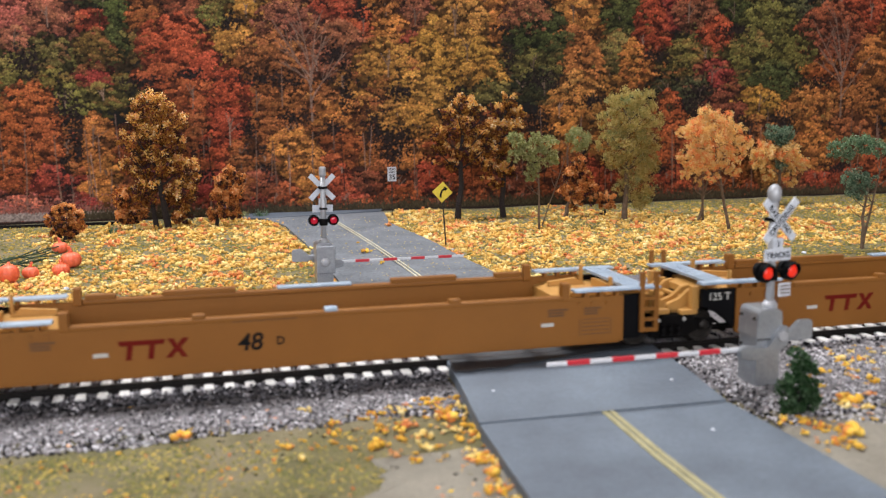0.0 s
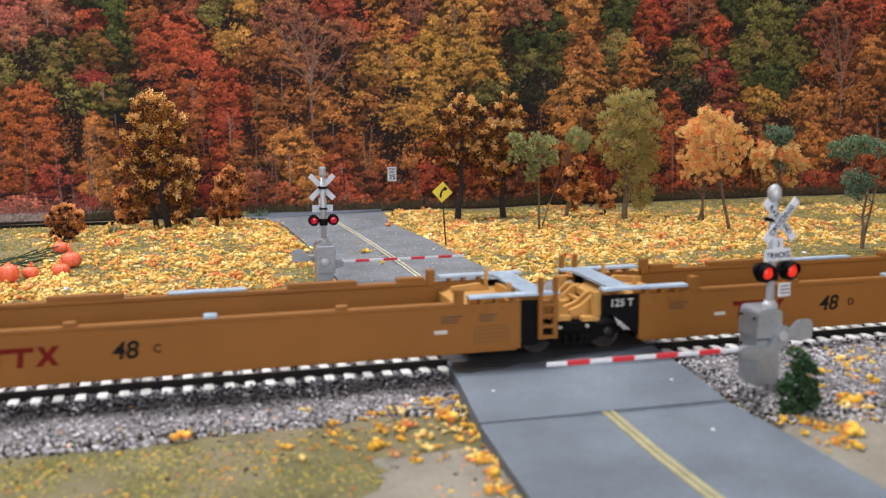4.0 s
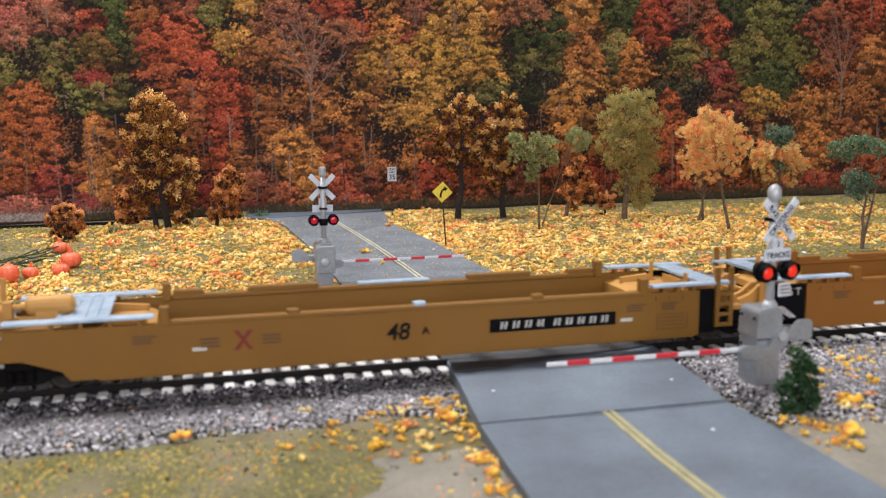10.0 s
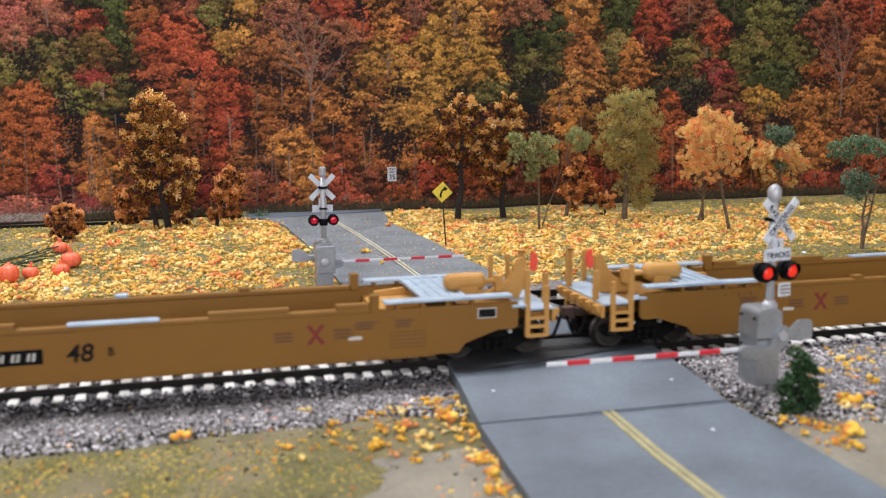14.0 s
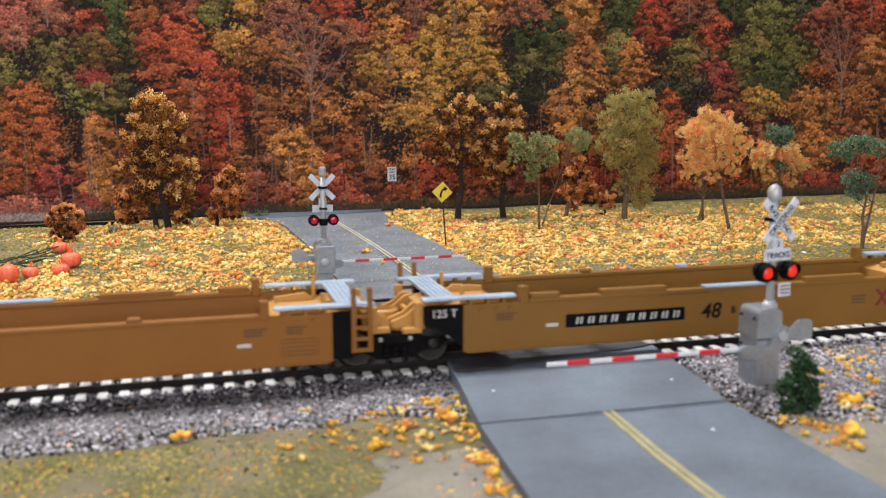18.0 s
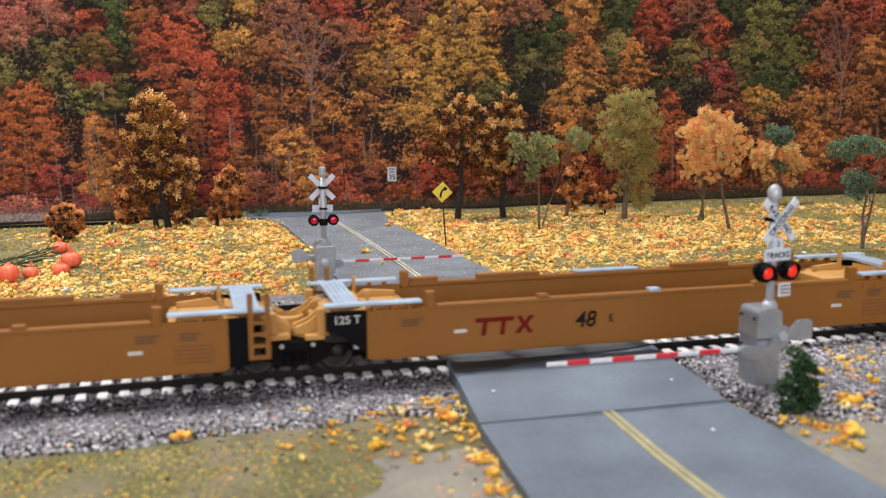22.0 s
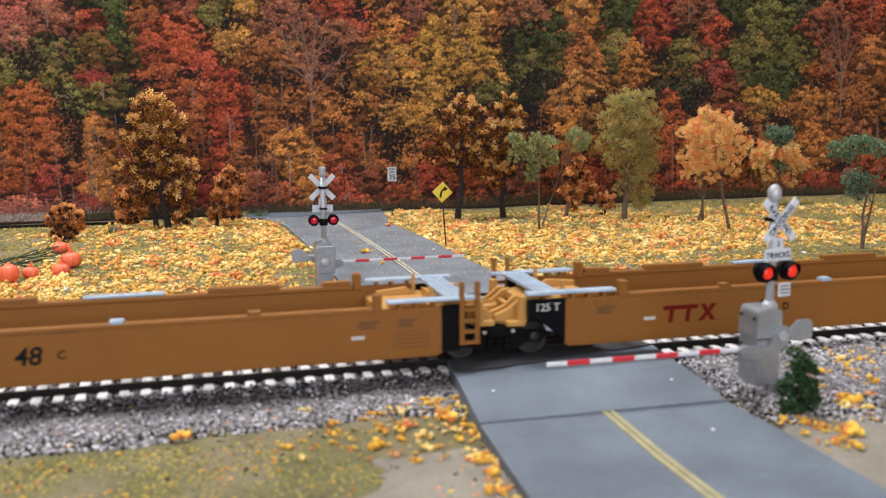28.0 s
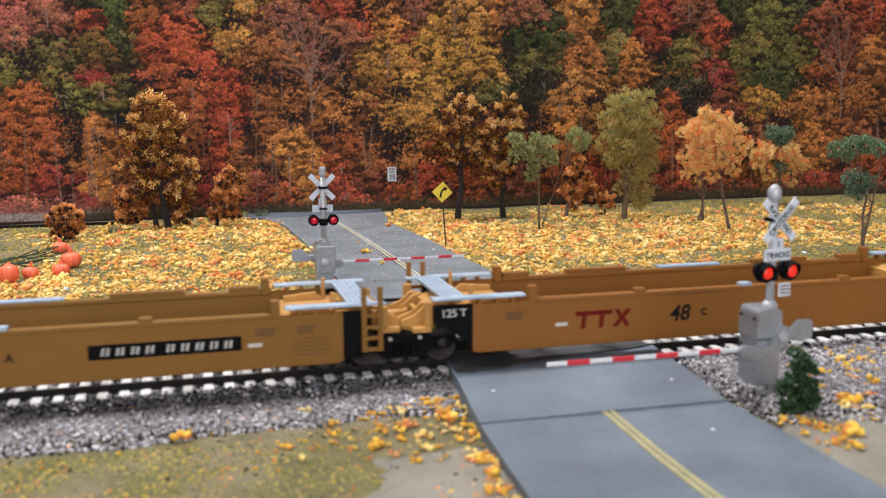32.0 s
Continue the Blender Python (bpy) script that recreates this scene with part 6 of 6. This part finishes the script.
def well_unit(kind, letter, label, x):
    """One well of the articulated car; its middle is its origin, its wheels run 0.102 either way."""
    u = thing("well_car_unit", pose(x, TRACK_1, 0), label, "well car", "container well car units")
    ends = {"middle": (0, 0), "left": (1, 0), "right": (0, 1)}[kind]
    paint = "orange" if kind == "middle" else "orange_end"
    # outer sides
    left, right = (0.1068 if ends[0] else 0.0840), (0.1068 if ends[1] else 0.0840)
    low_l = [(-0.0840, 0.0041)] if not ends[0] else [(-0.1068, 0.0165), (-0.1068, 0.0106), (-0.1056, 0.0098), (-0.1010, 0.0098), (-0.0985, 0.0090), (-0.0915, 0.0066), (-0.0895, 0.0041)]
    low_r = [(0.0840, 0.0041)] if not ends[1] else [(0.0895, 0.0041), (0.0915, 0.0066), (0.0985, 0.0090), (0.1010, 0.0098), (0.1056, 0.0098), (0.1068, 0.0106), (0.1068, 0.0165)]
    top = [(right, 0.0174), (0.0672, 0.0174), (0.0672, 0.0202), (0.0655, 0.0202), (0.0652, 0.0178), (0.0358, 0.0178), (0.0352, 0.0190), (0.0325, 0.0190), (0.0318, 0.0178), (-0.0318, 0.0178), (-0.0325, 0.0190), (-0.0352, 0.0190), (-0.0358, 0.0178), (-0.0652, 0.0178), (-0.0655, 0.0202), (-0.0672, 0.0202), (-0.0672, 0.0174), (-left, 0.0174)]
    for side in (-1, 1):
        y0, y1 = sorted((side * HALF, side * (HALF - 0.0011)))
        sp = part("side_sheet", slab(bmesh.new(), low_l + low_r + top, y0, y1), paint, u)
        ya, yb = sorted((side * (HALF + 0.0004), side * (HALF - 0.0026)))
        part("top_chord", boxed(-0.0650, 0.0650, ya, yb, 0.0168, 0.0180, bev=0.0003), paint, sp)
        ya, yb = sorted((side * (HALF - 0.0002), side * (HALF - 0.0030)))
        part("bottom_sill", boxed(-0.0830, 0.0830, ya, yb, 0.0035, 0.0046, bev=0.0003), paint, sp)
        stepped = side == (-1 if kind == "right" else 1)
        if stepped:
            for xa, xb in ((-0.0645, -0.0560), (-0.0435, -0.0230), (0.0230, 0.0435), (0.0560, 0.0645)):
                part("raised_chord", boxed(xa, xb, *sorted((side * (HALF + 0.0003), side * (HALF - 0.0024))), 0.0178, 0.0194, bev=0.0003), paint, sp)
        for cx in () if stepped else (-0.034, 0.034):
            part("container_guide", boxed(cx - 0.0016, cx + 0.0016, *sorted((side * (HALF + 0.0004), side * (HALF - 0.0024))), 0.0178, 0.0191, bev=0.0004), paint, sp)
        for cx in (-0.0664, 0.0664):
            part("corner_post", boxed(cx - 0.0012, cx + 0.0012, *sorted((side * (HALF + 0.0003), side * (HALF - 0.0028))), 0.0165, 0.0216, bev=0.0004), paint, sp)
        for cx in (-0.0860, -0.0790, -0.0745, -0.0705, 0.0705, 0.0745, 0.0790):
            if abs(cx) < 0.0833:
                part("rivet_pad", boxed(cx - 0.0006, cx + 0.0006, *sorted((side * HALF, side * (HALF + 0.0003))), 0.0150, 0.0162), paint, sp)
    plain_side = 1 if kind == "right" else -1
    part("middle_clip", boxed(-0.0017, 0.0017, *sorted((plain_side * (HALF + 0.0006), plain_side * (HALF - 0.0022))), 0.0179, 0.0190, bev=0.0003), "grate", u, "pale clip on the rim")
    part("middle_walkway", boxed(-0.0110, 0.0110, *sorted((plain_side * (0.0020 - HALF), plain_side * (-HALF - 0.0012))), 0.0181, 0.0188, bev=0.0002), "grate", u, "pale strip along the rim")
    for side in (-1, 1):
        part("well_ledge", boxed(-0.0780, 0.0780, *sorted((side * (HALF - 0.0011), side * (HALF - 0.0042))), 0.0038, 0.0045), paint, u)
    for i in range(7):
        cx = -0.06 + i * 0.02
        part("cross_member", boxed(cx - 0.0014, cx + 0.0014, -HALF + 0.0012, HALF - 0.0012, 0.0040, 0.0056, bev=0.0003), paint, u)
    for cx in (-0.0700, 0.0700):
        bulkhead(u, cx, paint)
    # markings
    for cx in (-0.0581, 0.0609):
        decal(u, "placard", "dull_white", cx - 0.0018, cx + 0.0018, 0.0096, 0.0106)
    side_letters(u, "48", 0.0064, {"middle": -0.0213, "left": -0.0062, "right": -0.0085}[kind], 0.0109)
    side_letters(u, letter, 0.0030, {"middle": -0.0134, "left": 0.0016, "right": -0.0010}[kind], 0.0109, shear=0.0)
    if kind == "middle":
        rail_logo(u, -0.0453, 0.0109)
    else:
        a, b = (0.0198, 0.0575) if kind == "left" else (-0.0540, -0.0170)
        pl = decal(u, "number_panel", "black", a, b, 0.0090, 0.0128)
        for i in range(9):
            cx = a + 0.0030 + i * 0.0036 + (0.0014 if i > 3 else 0.0)
            bm = bmesh.new()
            for dx in (0.0, 0.0012):
                slab(bm, [(cx + dx, 0.0099), (cx + dx + 0.0006, 0.0099), (cx + dx + 0.0010, 0.0119), (cx + dx + 0.0004, 0.0119)], -HALF - 0.00022, -HALF - 0.00010)
            part("print_bar", bm, "dull_white", pl)
        cx = -0.0470 if kind == "left" else 0.0504
        hourglass(u, cx, 0.0118, 0.0026)
        for dx in (-0.0085, 0.0072):
            for dz in (-0.0010, 0.0, 0.0010):
                decal(u, "print_bar", "stencil", cx + dx - 0.0024, cx + dx + 0.0024, 0.0116 + dz - 0.0003, 0.0116 + dz + 0.0003)
    for cx, w in ((-0.0715, 0.0030), (0.0640, 0.0030), (0.0745, 0.0026)):
        for dz in (0.0, -0.0008, -0.0016):
            decal(u, "print_bar", "stencil", cx - w, cx + w * (0.6 if dz else 1), 0.0142 + dz - 0.00025, 0.0142 + dz + 0.00025)
    decal(u, "print_bar", "stencil", -0.0255, -0.0090, 0.01655, 0.0169)
    for dz in range(4):
        decal(u, "print_bar", "stencil", 0.0712, 0.0795, 0.0066 + dz * 0.0011, 0.00685 + dz * 0.0011)
    for xa, xb, za, zb in ((0.0712, 0.0795, 0.0109, 0.0111), (0.0705, 0.0707, 0.0062, 0.0111), (0.0800, 0.0802, 0.0062, 0.0111)):
        decal(u, "print_rule", "stencil", xa, xb, za, zb)
    for s, e in ((-1, ends[0]), (1, ends[1])):
        if e:
            platform_end(u, s, paint)
        else:
            inner_end(u, s, paint)
    if kind == "right":
        tag = decal(u, "tag_panel", "dull_white", 0.0950, 0.1004, 0.0133, 0.0162)
        part("print_bar", boxed(0.0953, 0.1001, -HALF - 0.00024, -HALF - 0.00012, 0.0136, 0.0159), "ink", tag)
    MOVERS.append((u, x))
    return u


def wheel_truck(x, label, master=None):
    """A two-axle truck with its wheelsets."""
    t = thing("wheel_truck", pose(x, TRACK_1, 0), label, "rail truck", "rail trucks")
    for side in (-1, 1):
        y0, y1 = sorted((side * 0.0118, side * 0.0098))
        bm = bmesh.new()
        slab(bm, [(-0.0145, 0.0062), (-0.0125, 0.0040), (-0.0085, 0.0042), (-0.0050, 0.0022), (0.0050, 0.0022), (0.0085, 0.0042), (0.0125, 0.0040), (0.0145, 0.0062), (0.0135, 0.0072), (0.0085, 0.0074), (0.0055, 0.0094), (-0.0055, 0.0094), (-0.0085, 0.0074), (-0.0135, 0.0072)], y0, y1)
        sf = part("side_frame", bm, "truck", t)
        for wx in (-0.0108, 0.0108):
            part("bearing_cap", lathe(bmesh.new(), [(0.0016, 0.0), (0.0016, 0.0008), (0.0009, 0.0012)] if side > 0 else [(0.0009, -0.0012), (0.0016, -0.0008), (0.0016, 0.0)], "Y", (wx, side * 0.0118, 0.0056), 10), "wheel", sf)
        for wx in (-0.0042, 0.0042):
            part("bolt", lathe(bmesh.new(), [(0.0006, side * 0.0117), (0.0006, side * 0.0125), (0.0003, side * 0.0128)], "Y", (wx, 0, 0.0078), 8), "dull_white", sf, "pale bolt head")
        for k in range(3):
            part("spring", lathe(bmesh.new(), [(0.0011, 0.0032), (0.0009, 0.0040), (0.0011, 0.0048), (0.0009, 0.0056), (0.0011, 0.0064)], "Z", (-0.0025 + k * 0.0025, side * 0.0122, 0), 8), "truck", sf)
    part("bolster", boxed(-0.0035, 0.0035, -0.0125, 0.0125, 0.0060, 0.0092, bev=0.0004), "truck", t)
    R = 0.0049
    for wx in (-0.0106, 0.0106):
        bm = bmesh.new()
        rod(bm, (0, -0.0090, 0), (0, 0.0090, 0), 0.0010, seg=10)
        for side in (-1, 1):
            prof = [(R - 0.0012, 0.0096), (R - 0.0002, 0.0096), (R, 0.0080), (R + 0.0006, 0.0076), (R + 0.0006, 0.0070), (R - 0.0010, 0.0070), (R - 0.0014, 0.0082), (0.0014, 0.0084)]
            lathe(bm, [(r, side * h) for r, h in prof], "Y", seg=22)
            for k in range(4):
                a = math.pi / 2 * k
                rod(bm, (0.0030 * math.cos(a), side * 0.0080, 0.0030 * math.sin(a)), (0.0030 * math.cos(a), side * 0.0090, 0.0030 * math.sin(a)), 0.0005, seg=6)
        w = part("wheelset", bm, "wheel", t, "dull steel wheels on an axle")
        for side in (-1, 1):
            part("wheel_plate", lathe(bmesh.new(), [(0.0008, side * 0.0100), (0.0014, side * 0.0100), (0.0016, side * 0.0092), (R - 0.0012, side * 0.0090), (R - 0.0008, side * 0.0098), (R - 0.0006, side * 0.0098), (R - 0.0006, side * 0.0088)], "Y", seg=22), "wheel_face", w, "steel wheel face, paler for the light in its dish")
        w.location = (wx, 0, R)
        WHEELS.append(w)
    MOVERS.append((t, x))
    return t


WHEELS = []
MID = "yellow-orange well car middle unit with pale walkways, empty"
units = [(206.3, "middle", "E"), (2.1, "middle", "D"), (-201.9, "middle", "C"), (-405.8, "left", "A"), (-656.4, "right", "B"), (-860.5, "middle", "E"), (-1064.8, "middle", "D"), (-1269.0, "middle", "C"), (-1473.0, "left", "A")]
for x, kind, letter in units:
    well_unit(kind, letter, MID if kind == "middle" else "yellow-orange well car end unit with platform and coupler, empty", x / 1000)
for x in (308.3, 104.2, -99.9, -303.9, -507.8, -554.4, -758.4, -962.6, -1166.9, -1371.0, -1575.0):
    wheel_truck(x / 1000, "black two-axle truck shared by two well units" if x not in (-507.8, -554.4, -1575.0) else "black two-axle truck under a car end")

# the way that the train has gone at each time, seconds and millimetres
WAY = [(0.0, 0.0), (1.0, 43.7), (2.0, 86.4), (3.5, 150.9), (5.5, 239.5), (7.0, 303.6), (8.5, 367.5), (10.0, 432.0), (11.5, 494.4), (13.0, 560.2), (14.5, 625.7), (16.5, 713.4), (18.0, 778.9), (20.0, 867.4), (22.0, 956.2), (24.0, 1043.3), (25.5, 1108.3), (27.5, 1195.1), (29.0, 1261.9), (30.5, 1328.3), (32.0, 1394.2)]


def motions():
    for ob, x in MOVERS:
        walk(ob, [(t, pose(x + d / 1000, TRACK_1, 0)) for t, d in WAY])
    ts = [w[0] for w in WAY]
    ds = [w[1] / 1000 for w in WAY]
    turns = []
    n = 198
    for i in range(n + 1):
        t = 32.0 * i / n
        turns.append((t, math.degrees(float(np.interp(t, ts, ds)) / 0.0049)))
    for w in WHEELS:
        p = w.location.copy()
        walk(w, [(t, pose(p.x, p.y, p.z, 0, a, 0)) for t, a in turns])


motions()
